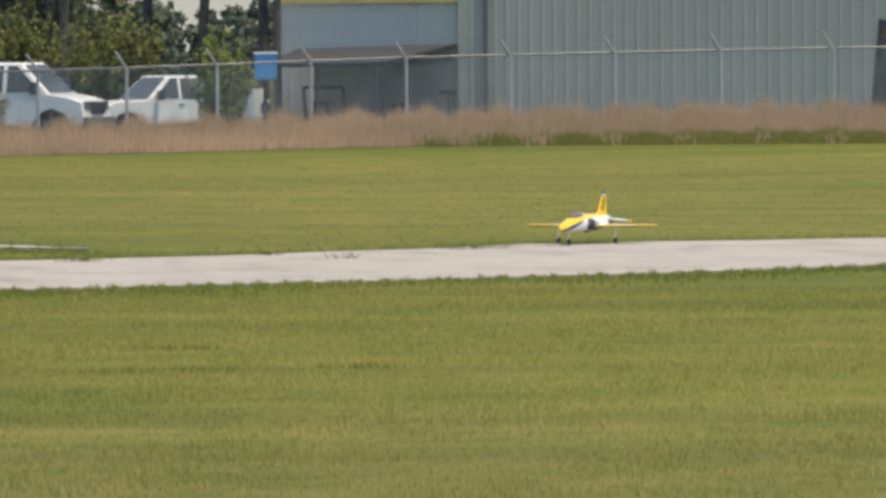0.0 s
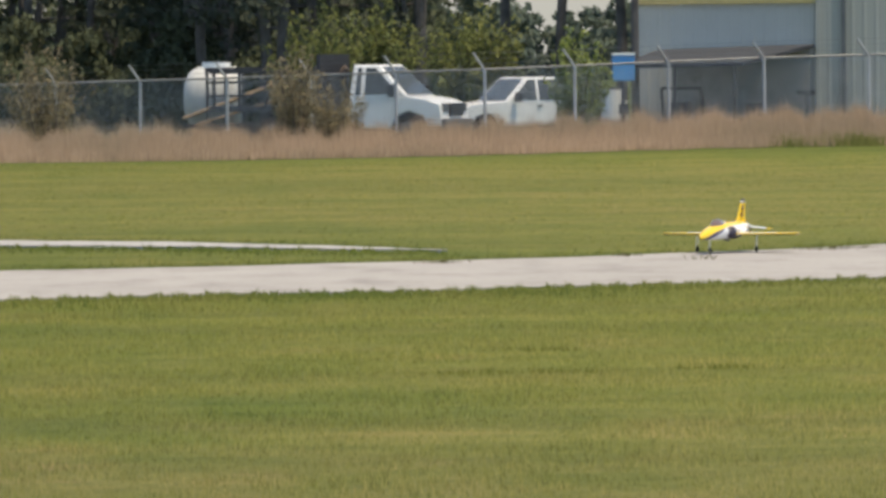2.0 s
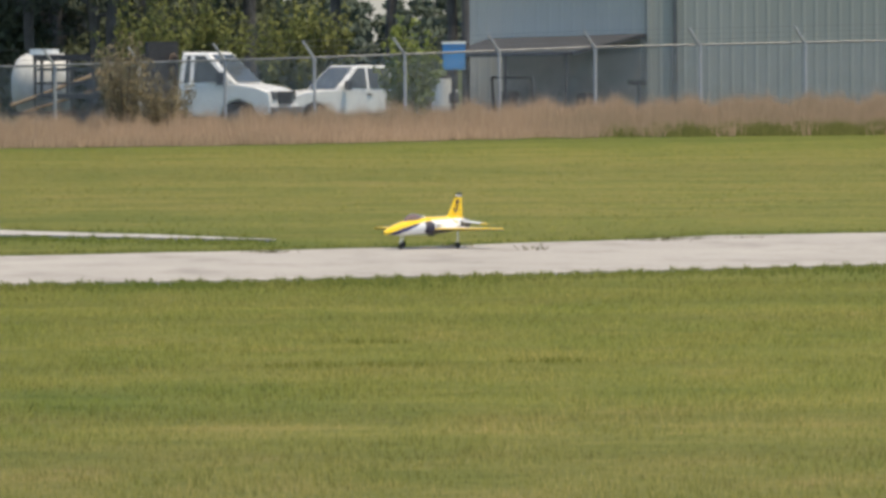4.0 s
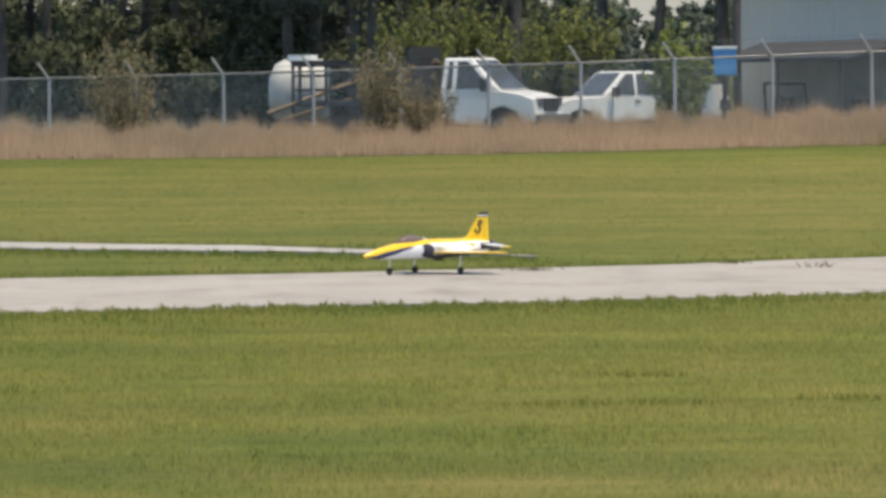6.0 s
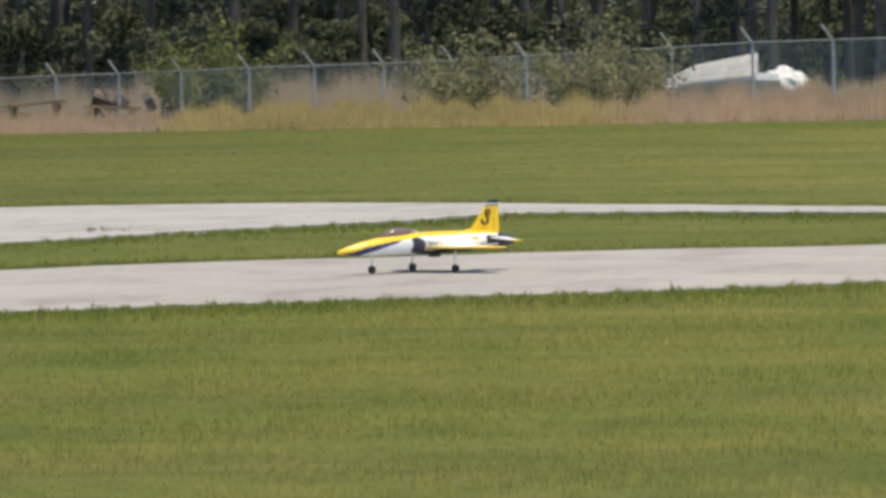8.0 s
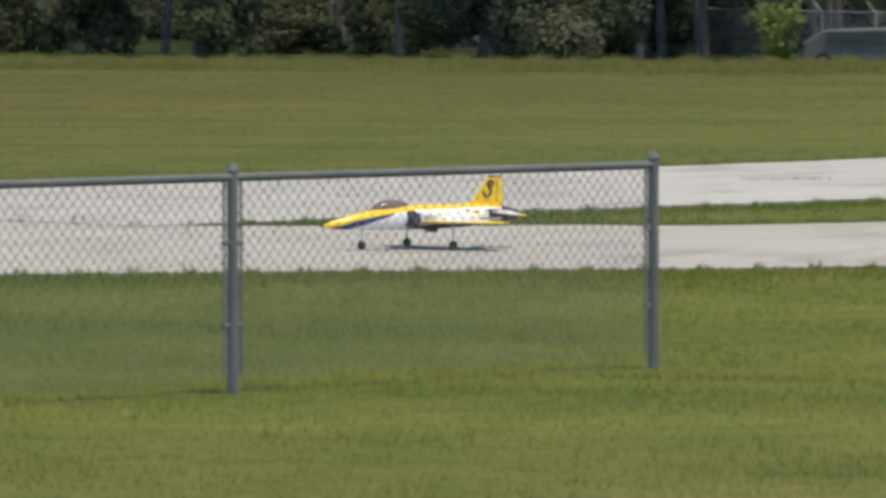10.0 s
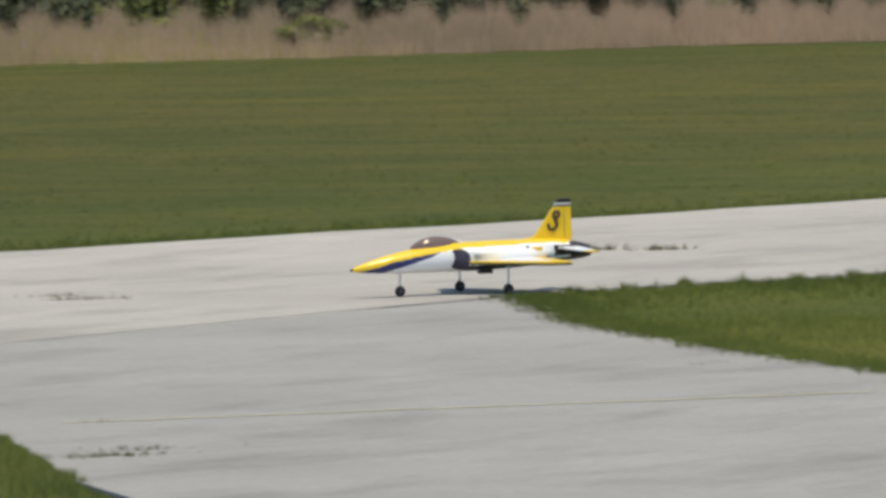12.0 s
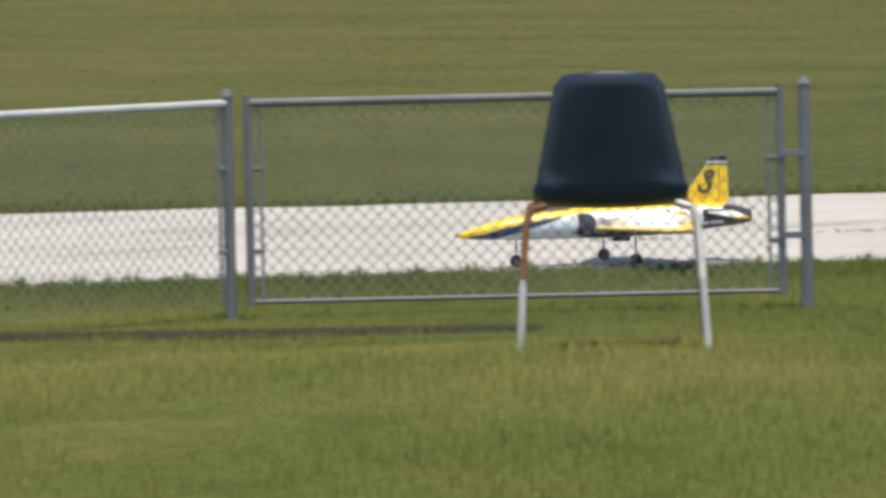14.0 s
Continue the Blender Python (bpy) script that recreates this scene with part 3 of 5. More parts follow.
def wispy_mesh(height, width, leaves, size, mat, seed, base, shoots=44):
    """A shrub of many arching shoots that fan out of one foot, leafy towards their tips."""
    rng = np.random.default_rng(seed)
    cs, rs, bm = [], [], bmesh.new()
    for i in range(shoots):
        a, reach = rng.uniform(0, 2 * np.pi), rng.uniform(0.0, 1.0) ** 0.6
        tip = Vector((math.cos(a) * reach * width * 0.48, math.sin(a) * reach * width * 0.48, height * (1.0 - 0.35 * reach * reach) * rng.uniform(0.72, 1.0)))
        foot = Vector((math.cos(a) * reach * width * 0.12, math.sin(a) * reach * width * 0.12, -0.05))
        mid = foot.lerp(tip, 0.5) + Vector((0, 0, 0.08 * height))
        for t in np.linspace(max(0.12, base), 1.0, 8):
            c = foot * (1 - t) ** 2 + mid * (2 * t * (1 - t)) + tip * t * t
            cs.append(tuple(c))
            rs.append(width * 0.075 * (1.15 - 0.7 * t) * rng.uniform(0.6, 1.5))
        if i % 3 == 0:
            add_tube(bm, foot, mid, 0.007 * height, 0.005 * height, 5)
            add_tube(bm, mid, tip, 0.005 * height, 0.002 * height, 4)
    v, f, out = leaf_cloud(cs, rs, leaves, size, rng, 1.5)
    v[:, 2] = np.maximum(v[:, 2], 0.02)
    stem = bpy.data.meshes.new("branchwork")
    bm.to_mesh(stem)
    bm.free()
    stem.materials.append(BARK)
    return leaf_mesh("crown", v, f, out, mat), stem


def shrub(name, az, r, height, width, leaves, size, mat, seed, label, category="shrub", base=0.12, group=""):
    p = spot(az, r)
    ob = empty(name, pose(*p), label, category, group)
    if category == "shrub":
        crown, stem = wispy_mesh(height, width, leaves, size, mat, seed, base)
    else:
        crown, stem = shrub_mesh(name, height, width, leaves, size, mat, seed, base)
    link("crown", crown, ob)
    link("branchwork", stem, ob)
    return ob


def pine_parts(seed, height, low):
    rng = np.random.default_rng(seed)
    bm = bmesh.new()
    pts = [Vector((0, 0, -0.3))]
    for i in range(1, 7):
        pts.append(Vector((rng.normal(0, 0.08) * i ** 0.5, rng.normal(0, 0.08) * i ** 0.5, height * i / 6)))
    for i in range(6):
        add_tube(bm, pts[i], pts[i + 1], 0.17 * (1 - i / 6.5), 0.17 * (1 - (i + 1) / 6.5), 9, False)
    cs, rs = [], []
    for i in range(22):
        t = rng.uniform(low, 1.0)
        a = rng.uniform(0, 2 * np.pi)
        reach = (1.1 - t) * rng.uniform(1.4, 3.4) + 0.4
        root = Vector((0, 0, height * t))
        tip = root + Vector((math.cos(a) * reach, math.sin(a) * reach, rng.uniform(-0.5, 0.6)))
        add_tube(bm, root, tip, 0.05, 0.015, 5)
        if t > low + 0.03:
            cs += [tuple(root.lerp(tip, 0.6)), tuple(tip)]
            rs += [0.7, 0.8]
    trunk = bpy.data.meshes.new("trunk")
    bm.to_mesh(trunk)
    bm.free()
    trunk.materials.append(BARK)
    v, f, out = leaf_cloud(cs, rs, 3200, 0.13, rng, 0.7)
    return trunk, leaf_mesh("crown", v, f, out, PINE)


def forest():
    kinds = [pine_parts(100 + i, 13 + i, low) for i, low in enumerate((0.15, 0.17, 0.2, 0.3, 0.34))]
    bare = pine_parts(120, 15, 0.42)
    rng = np.random.default_rng(77)
    spots = [(0.0, 202), (-0.43, 203), (-0.87, 200)]
    for i in range(170):
        az = rng.uniform(0.6, 20) if i < 150 else rng.uniform(0.6, 2.2)
        base = 205 + 70 * np.clip((az - 2) / 11, 0, 1)
        spots.append((az, base + rng.uniform(0, 55)))
    for i, (az, r) in enumerate(spots):
        trunk, crown = kinds[i % 5] if i > 2 else bare
        ob = empty("pine_tree", pose(*spot(az, r), 0, 0, rng.uniform(0, 360)), "tall dark pine tree with a bare lower trunk", "tree", "pines behind the fence")
        link("trunk", trunk, ob)
        link("crown", crown, ob)
    under = [shrub_mesh("u", 3.0, 4.2, 5200, 0.10, DARK_LEAF, 300 + i) for i in range(4)]
    for i in range(120):
        az = rng.uniform(0.6, 27)
        base = 200 + 70 * np.clip((az - 2) / 11, 0, 1)
        ob = empty("bush", pose(*spot(az, base + rng.uniform(-2, 75)), 0, 0, rng.uniform(0, 360)), "dark dense undergrowth bush below the pines", "bush", "undergrowth below the pines")
        ob.scale = (1.0, 1.0, rng.uniform(0.6, 1.5))
        crown, stem = under[i % 4]
        link("crown", crown, ob)
        link("branchwork", stem, ob)


forest()

shrub("shrub", 1.42, 191, 3.9, 2.9, 9000, 0.06, MID_LEAF, 1, "tall wispy green shrub behind the white truck", base=0.25)
shrub("shrub", 0.98, 192, 3.8, 2.6, 8000, 0.06, MID_LEAF, 2, "wispy green shrub behind the white truck cab", base=0.25)
shrub("shrub", 1.62, 168, 2.6, 2.0, 9000, 0.032, RUST_LEAF, 3, "half-dry brownish shrub in the tall grass", base=0.25)
shrub("shrub", 1.30, 169, 1.9, 1.7, 7000, 0.03, RUST_LEAF, 14, "dense dry brown shrub in the tall grass", base=0.2)
shrub("shrub", 0.22, 195, 3.6, 3.3, 10000, 0.065, MID_LEAF, 4, "broad wispy green shrub behind the parked trucks", base=0.2)
shrub("shrub", -0.55, 176, 2.9, 1.7, 9000, 0.06, BRIGHT_LEAF, 5, "slender bright green young tree by the pickup", base=0.1)
shrub("shrub", 3.5, 179, 2.9, 2.6, 10000, 0.032, RUST_LEAF, 6, "brownish shrub growing through the fence", base=0.15)
shrub("shrub", 6.35, 196, 2.7, 5.0, 8000, 0.06, SCRUB_LEAF, 7, "wide olive-green shrub at the fence", base=0.1)
shrub("shrub", 7.3, 206, 2.7, 5.6, 8000, 0.06, SCRUB_LEAF, 8, "wide olive-green shrub behind the fence", base=0.1)
shrub("shrub", 9.2, 222, 3.4, 5.0, 8000, 0.07, MID_LEAF, 9, "light green shrub below the pines", base=0.1)
shrub("shrub", 15.55, 230, 2.6, 1.7, 4000, 0.07, BRIGHT_LEAF, 11, "young light green shrub at the fence", base=0.1)
shrub("oak_tree", 13.35, 236, 9.0, 6.6, 46000, 0.095, DARK_LEAF, 12, "big dark tree with branches hanging to the ground", "tree", base=0.02)
shrub("oak_tree", 17.4, 244, 8.0, 8.0, 40000, 0.095, DARK_LEAF, 13, "dark dense tree behind the fence", "tree", base=0.02)
# hedge at the far field edge
for i, (az, r, hh, ww, mat) in enumerate(((33.4, 172, 2.2, 7.0, DARK_LEAF), (34.6, 174, 2.4, 7.0, DARK_LEAF), (35.7, 172, 2.0, 6.0, MID_LEAF), (36.9, 166, 1.2, 3.2, DARK_LEAF),
                                          (38.4, 164, 1.5, 3.6, MID_LEAF), (39.1, 163, 0.9, 2.6, DARK_LEAF), (40.0, 160, 1.9, 4.2, MID_LEAF), (40.9, 160, 2.0, 4.5, MID_LEAF),
                                          (32.7, 171, 2.0, 6.0, DARK_LEAF), (34.0, 170, 2.0, 6.0, MID_LEAF), (35.2, 171, 2.1, 6.0, DARK_LEAF), (36.2, 170, 1.7, 5.0, DARK_LEAF), (31.0, 176, 1.8, 6.0, DARK_LEAF), (41.8, 160, 2.2, 5.0, MID_LEAF),
                                          (33.0, 160, 0.75, 2.2, MID_LEAF), (32.0, 178, 1.6, 5.0, DARK_LEAF), (29.5, 180, 1.8, 6.0, DARK_LEAF))):
    shrub("bush", az, r, hh, ww, 4200, 0.12, mat, 400 + i, "dense green bush at the edge of the field", "bush", 0.05, "bushes at the field edge")


def field_edge_scrub():
    """Low scrub that fills the strip behind the field edge."""
    kinds = [shrub_mesh("u", 1.5, 4.5, 1500, 0.11, mat, 700 + i, 0.05) for i, mat in enumerate((SCRUB_LEAF, MID_LEAF, DARK_LEAF, SCRUB_LEAF))]
    rng = np.random.default_rng(41)
    for i in range(80):
        crown, stem = kinds[i % 4]
        ob = empty("bush", pose(*spot(rng.uniform(29.5, 45), rng.uniform(166, 250)), 0, 0, rng.uniform(0, 360)), "low olive scrub bush behind the field edge", "bush", "scrub behind the field edge")
        ob.scale = (rng.uniform(0.9, 1.7), rng.uniform(0.9, 1.7), rng.uniform(0.5, 1.25))
        link("crown", crown, ob)
        link("branchwork", stem, ob)


field_edge_scrub()


def back_woods():
    """The dense dark wood behind the first pines."""
    rng = np.random.default_rng(31)
    cs, rs = [], []
    for az in np.arange(0.55, 30, 0.13):
        near = 235 + 60 * min(1, max(0, (az - 2) / 10))
        for k in range(3):
            x, y = polar(az + rng.normal(0, 0.1), near + rng.uniform(15, 70))
            z0 = gz(x, y)
            cs += [(x, y, z0 + rng.uniform(0.3, 2.2)), (x, y, z0 + rng.uniform(2.2, 6.5))]
            rs += [rng.uniform(0.8, 1.6), rng.uniform(0.9, 2.0)]
    v, f, out = leaf_cloud(cs, rs, 230000, 0.15, rng)
    tagged(link("back_woods", leaf_mesh("back_woods", v, f, out, DARK_LEAF)), "dense dark woodland behind the pines", "woods", kind="stuff")


back_woods()


def hazy_horizon():
    """A glowing ring all round the horizon, painted as the pale haze that the sky ends in."""
    m = bpy.data.materials.new("glowing_haze_ring")
    m.use_nodes = True
    n, l = m.node_tree.nodes, m.node_tree.links
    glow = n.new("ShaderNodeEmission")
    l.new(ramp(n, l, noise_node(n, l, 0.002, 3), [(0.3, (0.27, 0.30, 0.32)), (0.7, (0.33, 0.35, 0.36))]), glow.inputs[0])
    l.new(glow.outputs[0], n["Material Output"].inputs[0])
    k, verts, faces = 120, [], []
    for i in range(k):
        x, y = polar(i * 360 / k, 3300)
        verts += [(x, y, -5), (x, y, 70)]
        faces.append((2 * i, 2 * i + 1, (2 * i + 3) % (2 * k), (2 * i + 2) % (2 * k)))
    tagged(link("backdrop", mesh_of("backdrop", verts, faces, m)), "glowing pale grey ring standing in for horizon haze", "sky", kind="structure")


hazy_horizon()


def far_trees():
    """The wooded horizon: dense where the gap beside the hangar shows it, thinner elsewhere."""
    rng = np.random.default_rng(21)
    for az0, az1, step, r0, leaves, size in ((-5, 10, 0.09, 640, 70000, 0.42), (-30, 70, 0.3, 700, 40000, 0.8)):
        cs, rs = [], []
        for az in np.arange(az0, az1, step):
            x, y = polar(az, r0 + rng.uniform(-30, 30))
            h = 6.4 + 0.8 * math.sin(az * 3.1) + 0.5 * math.sin(az * 7.7) + rng.uniform(-0.5, 0.6)
            for k in range(4):
                cs.append((x + rng.normal(0, 1.5), y + rng.normal(0, 1.5), h * (0.1 + 0.26 * k)))
                rs.append(1.9 - 0.3 * k)
        v, f, out = leaf_cloud(cs, rs, leaves, size, rng)
        tagged(link("far_woods", leaf_mesh("far_woods", v, f, out, FAR_LEAF)), "distant line of green woods on the horizon, haze tinted into the leaves", "woods", kind="stuff")


far_trees()

# ---------------------------------------------------------------- security fence

FENCE_A, FENCE_D = Vector((8.4, 159.8)), Vector((-0.611, 0.792))


def on_fence(az):
    """The point of the fence line in that direction."""
    if az < 0:
        return spot(az, float(np.interp(az, (-9, 0), (173, 171))))
    t = math.tan(radians(az))
    s = (FENCE_A.x + t * FENCE_A.y) / (-FENCE_D.x - t * FENCE_D.y)
    p = FENCE_A + FENCE_D * s
    return Vector((p.x, p.y, gz(p.x, p.y)))


POST_AZ = [-7.8, -6.95, -6.1, -5.24, -4.38, -3.57, -2.77, -1.97, -1.24, -0.52, 0.17, 0.85, 1.5, 2.14, 2.8, 3.44, 4.08, 4.74, 5.32, 5.9, 6.43, 6.95, 7.48, 7.98, 8.48, 8.95,
           9.44, 9.89, 10.34, 10.79, 11.22, 11.69, 12.14, 12.53, 12.98, 13.45, 13.95, 14.44, 14.85, 15.24, 15.65, 16.1, 16.6, 17.1, 17.6, 18.1, 18.7, 19.3]
FENCE_H = 1.86


def wire_mesh(pts, z0, z1, pitch, gauge, mat):
    """Chain link between posts at pts (ground points): two sets of slanting wires."""
    verts, faces = [], []
    for a, b in zip(pts, pts[1:]):
        d = b - a
        length = math.hypot(d.x, d.y)
        side = Vector((-d.y, d.x, 0)) / length * gauge
        n, run = max(2, round(length / pitch)), z1 - z0
        for i in range(-int(run / pitch), n):
            for sign in (1, -1):
                s0, s1, h0, h1 = i * pitch, i * pitch + run, 0.0, run
                if s0 < 0:
                    h0, s0 = -s0, 0.0
                if s1 > length:
                    h1, s1 = run - (s1 - length), length
                if h1 <= h0:
                    continue
                if sign < 0:
                    s0, s1 = length - s0, length - s1
                p, q = a.lerp(b, s0 / length) + Vector((0, 0, z0 + h0)), a.lerp(b, s1 / length) + Vector((0, 0, z0 + h1))
                w = Vector((d.x / length, d.y / length, 0)) * gauge * 0.7 * sign + Vector((0, 0, -gauge * 0.7))
                k = len(verts)
                verts += [p + w, q + w, q - w, p - w]
                faces.append((k, k + 1, k + 2, k + 3))
    return mesh_of("chain_link", verts, faces, mat)


def security_fence():
    pts = [on_fence(a) for a in POST_AZ]
    fence = empty("security_fence", pose(*pts[0]), "galvanised chain-link fence topped with barbed wire on slanted arms", "fence")
    back = Matrix.Translation(-pts[0])
    loc = [back @ p for p in pts]
    bm = bmesh.new()
    add_tube(bm, (0, 0, -0.4), (0, 0, FENCE_H), 0.038, n=8)
    post = bpy.data.meshes.new("post")
    bm.to_mesh(post)
    bm.free()
    post.materials.append(PALE_STEEL)
    bm = bmesh.new()
    n = Vector((FENCE_D.y, -FENCE_D.x, 0)).normalized()
    add_tube(bm, (0, 0, FENCE_H - 0.02), Vector((0, 0, FENCE_H + 0.38)) - n * 0.33, 0.033, n=6, caps=False)
    arm = bpy.data.meshes.new("arm")
    bm.to_mesh(arm)
    bm.free()
    arm.materials.append(PALE_STEEL)
    for p in loc:
        link("post", post, fence, m=pose(*p))
        link("arm", arm, fence, m=pose(*p))
    for i, (a, b) in enumerate(zip(loc, loc[1:])):
        bm = bmesh.new()
        add_tube(bm, a + Vector((0, 0, FENCE_H)), b + Vector((0, 0, FENCE_H)), 0.026, n=6)
        part("rail", bm, RAIL_STEEL, fence)
    for k in range(3):
        bm = bmesh.new()
        off = n * (-0.11 - 0.105 * k) + Vector((0, 0, FENCE_H + 0.127 + 0.121 * k))
        add_path(bm, [p + off for p in loc], 0.004, 3)
        part("barbed_wire", bm, WIRE, fence)
    link("chain_link", wire_mesh(loc, 0.05, FENCE_H, 0.07, 0.0027, PALE_STEEL), fence)


security_fence()

# ---------------------------------------------------------------- hangar


def hangar():
    m, n, l, b = material("ribbed_cladding", 0.5, 0.1)
    base = ramp(n, l, noise_node(n, l, 0.5, 4, (1, 1, 0.3)), [(0.3, (0.34, 0.345, 0.30)), (0.7, (0.385, 0.385, 0.34))])
    l.new(base, b.inputs["Base Color"])
    grey = m
    pale = plain("pale_cladding", (0.47, 0.47, 0.43), 0.5, 0.1, 0.06, 0.5)
    dark = plain("dark_trim", (0.13, 0.14, 0.14), 0.6)
    tan = plain("tan_trim", (0.50, 0.40, 0.18), 0.6)
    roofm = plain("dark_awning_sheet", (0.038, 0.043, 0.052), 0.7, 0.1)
    a, c = spot(-1.0, 190), spot(-9.24, 188.6)
    u = Vector((c.x - a.x, c.y - a.y, 0))
    length = u.length
    rot = math.degrees(math.atan2(u.y, u.x))
    hg = empty("hangar", pose(a.x, a.y, -0.1, 0, 0, rot), "grey-green metal-clad hangar with ribbed walls", "hangar")
    lean = 190 * math.tan(radians(1.34)) + 0.15

    def ribbed(name, x0, x1, z0, z1, y, mat, pitch=0.3):
        verts, faces = [], []
        xs, x = [], x0
        while x < x1 - 1e-4:
            for f, d in ((0, 0), (0.62, 0), (0.72, -0.012), (0.90, -0.012)):
                if x + f * pitch < x1:
                    xs.append((x + f * pitch, y + d))
            x += pitch
        xs.append((x1, y))
        for px, py in xs:
            verts += [(px, py, z0), (px, py, z1)]
        for i in range(len(xs) - 1):
            faces.append((2 * i, 2 * i + 2, 2 * i + 3, 2 * i + 1))
        return link(name, mesh_of(name, verts, faces, mat), hg)

    ribbed("wall_panel", 0, lean, 0, 3.45, 0.0, pale)["label"] = "pale ribbed wall panel"
    ribbed("wall_panel", lean + 0.02, length, 0, 6.5, -0.12, grey)
    bm = add_box(bmesh.new(), (0, 0.06, 0), (length, 14, 6.4))
    part("body", bm, grey, hg)
    bm = add_box(bmesh.new(), (-0.1, -0.12, 3.45), (lean, 0.05, 3.7))
    part("eave_trim", bm, tan, hg, "tan eave trim")
    bm = add_box(bmesh.new(), (-0.09, -0.05, 0), (0.0, 0.05, 3.3))
    part("corner_trim", bm, dark, hg, "dark corner trim")
    bm = add_box(bmesh.new(), (lean - 0.06, -0.16, 0), (lean + 0.04, 0.0, 6.5))
    part("corner_trim", bm, grey, hg)
    bm = add_box(bmesh.new(), (lean + 0.58, -0.22, 0), (lean + 0.70, -0.12, 6.5))
    part("downpipe", bm, dark, hg, "dark downpipe")
    # open shed roof against the wall
    aw = empty("awning", pose(a.x, a.y, -0.1, 0, 0, rot), "dark sheet-metal shed roof on thin posts against the hangar wall", "awning")
    verts = [(0.55, -0.15, 2.32), (lean - 0.1, -0.15, 2.42), (lean - 1.5, -4.0, 1.98), (-0.1, -4.0, 1.93)]
    verts += [(x, y, z - 0.09) for x, y, z in verts]
    faces = [(3, 2, 1, 0), (4, 5, 6, 7), (0, 1, 5, 4), (1, 2, 6, 5), (2, 3, 7, 6), (3, 0, 4, 7)]
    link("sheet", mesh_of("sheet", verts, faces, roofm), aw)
    for x in (0.1, 1.4, lean - 1.7):
        bm = add_box(bmesh.new(), (x - 0.04, -3.9, 0), (x + 0.04, -3.82, 1.9))
        part("post", bm, DARK_STEEL, aw)
    # added dark sheet before the wall, painting in the shade under the roof
    link("shade_sheet", mesh_of("shade_sheet", [(0.9, -0.3, 0), (lean - 0.2, -0.3, 0), (lean - 0.2, -0.3, 2.3), (0.9, -0.3, 2.25)], [(0, 1, 2, 3)], plain("awning_shade", (0.20, 0.21, 0.20), 0.7)), aw)

    def shed_thing(name, x, y, build, mat, label, cat):
        p = Matrix.Translation((a.x, a.y, -0.1)) @ Matrix.Rotation(radians(rot), 4, "Z") @ pose(x, y, 0)
        ob = empty(name, p, label, cat)
        for nm, bm in build:
            part(nm, bm, mat, ob)

    cart = [("chassis", add_box(bmesh.new(), (-0.6, -0.4, 0.3), (0.6, 0.4, 0.55))), ("canopy_frame", add_path(bmesh.new(), [(-0.5, -0.35, 0.5), (-0.55, -0.35, 1.35), (0.45, -0.35, 1.35), (0.5, -0.35, 0.5)], 0.04)),
            ("seat", add_box(bmesh.new(), (-0.35, -0.35, 0.55), (0.1, 0.35, 1.0))), ("wheel", add_tube(bmesh.new(), (-0.42, -0.45, 0.25), (-0.42, -0.3, 0.25), 0.25, n=14)), ("wheel", add_tube(bmesh.new(), (0.42, -0.45, 0.25), (0.42, -0.3, 0.25), 0.25, n=14))]
    shed_thing("utility_cart", 1.5, -2.6, cart, DARK_STEEL, "dark utility cart with a tube frame under the awning", "cart")
    mower = [("deck", add_box(bmesh.new(), (-0.5, -0.35, 0.25), (0.5, 0.35, 0.6))), ("engine", add_box(bmesh.new(), (0.0, -0.25, 0.6), (0.45, 0.25, 0.95))), ("wheel", add_tube(bmesh.new(), (-0.3, -0.42, 0.24), (-0.3, -0.28, 0.24), 0.24, n=14))]
    shed_thing("mower", 3.0, -2.2, mower, DARK_STEEL, "dark ride-on mower parked under the awning", "mower")
    stand = [("leg", add_tube(bmesh.new(), (0, 0, 0), (0, 0, 1.2), 0.035)), ("arm", add_box(bmesh.new(), (-0.25, -0.06, 1.14), (0.2, 0.06, 1.26))), ("foot", add_box(bmesh.new(), (-0.3, -0.2, 0), (0.3, 0.2, 0.06)))]
    shed_thing("grinder_stand", lean - 0.1, -2.0, stand, DARK_STEEL, "dark pedestal stand beside the awning", "stand")


hangar()


def sign_post():
    p = spot(-0.89, 184)
    ob = empty("sign_box", pose(*p, 0, 0, 2), "bright blue box sign on a dark pole", "sign")
    part("panel", add_box(bmesh.new(), (-0.27, -0.15, 1.42), (0.27, 0.15, 2.05)), BLUE, ob, bevel=0.02)
    part("cap", add_box(bmesh.new(), (-0.29, -0.17, 2.05), (0.29, 0.17, 2.11)), WHITE_PAINT, ob, "white cap")
    part("pole", add_tube(bmesh.new(), (0, 0, 0), (0, 0, 1.45), 0.05), DARK_STEEL, ob)
    part("bracket", add_box(bmesh.new(), (-0.12, -0.1, 0.6), (0.12, 0.1, 0.85)), DARK_STEEL, ob)
    p = spot(-0.98, 187)
    ob = empty("utility_pole", pose(*p), "dark utility pole at the hangar corner", "pole")
    part("shaft", add_tube(bmesh.new(), (0, 0, -0.3), (0, 0, 8.5), 0.11, 0.08, 10), BARK, ob)
    part("crossarm", add_box(bmesh.new(), (-0.9, -0.05, 7.7), (0.9, 0.05, 7.82)), BARK, ob)
    p = spot(-0.80, 188)
    ob = empty("white_bin", pose(*p), "white plastic tank beside the pole", "tank")
    part("body", add_tube(bmesh.new(), (0, 0, 0), (0, 0, 1.2), 0.28, n=16), WHITE_PAINT, ob, smooth=False)
    part("lid", add_tube(bmesh.new(), (0, 0, 1.2), (0, 0, 1.26), 0.2, n=14), DARK_STEEL, ob)


sign_post()


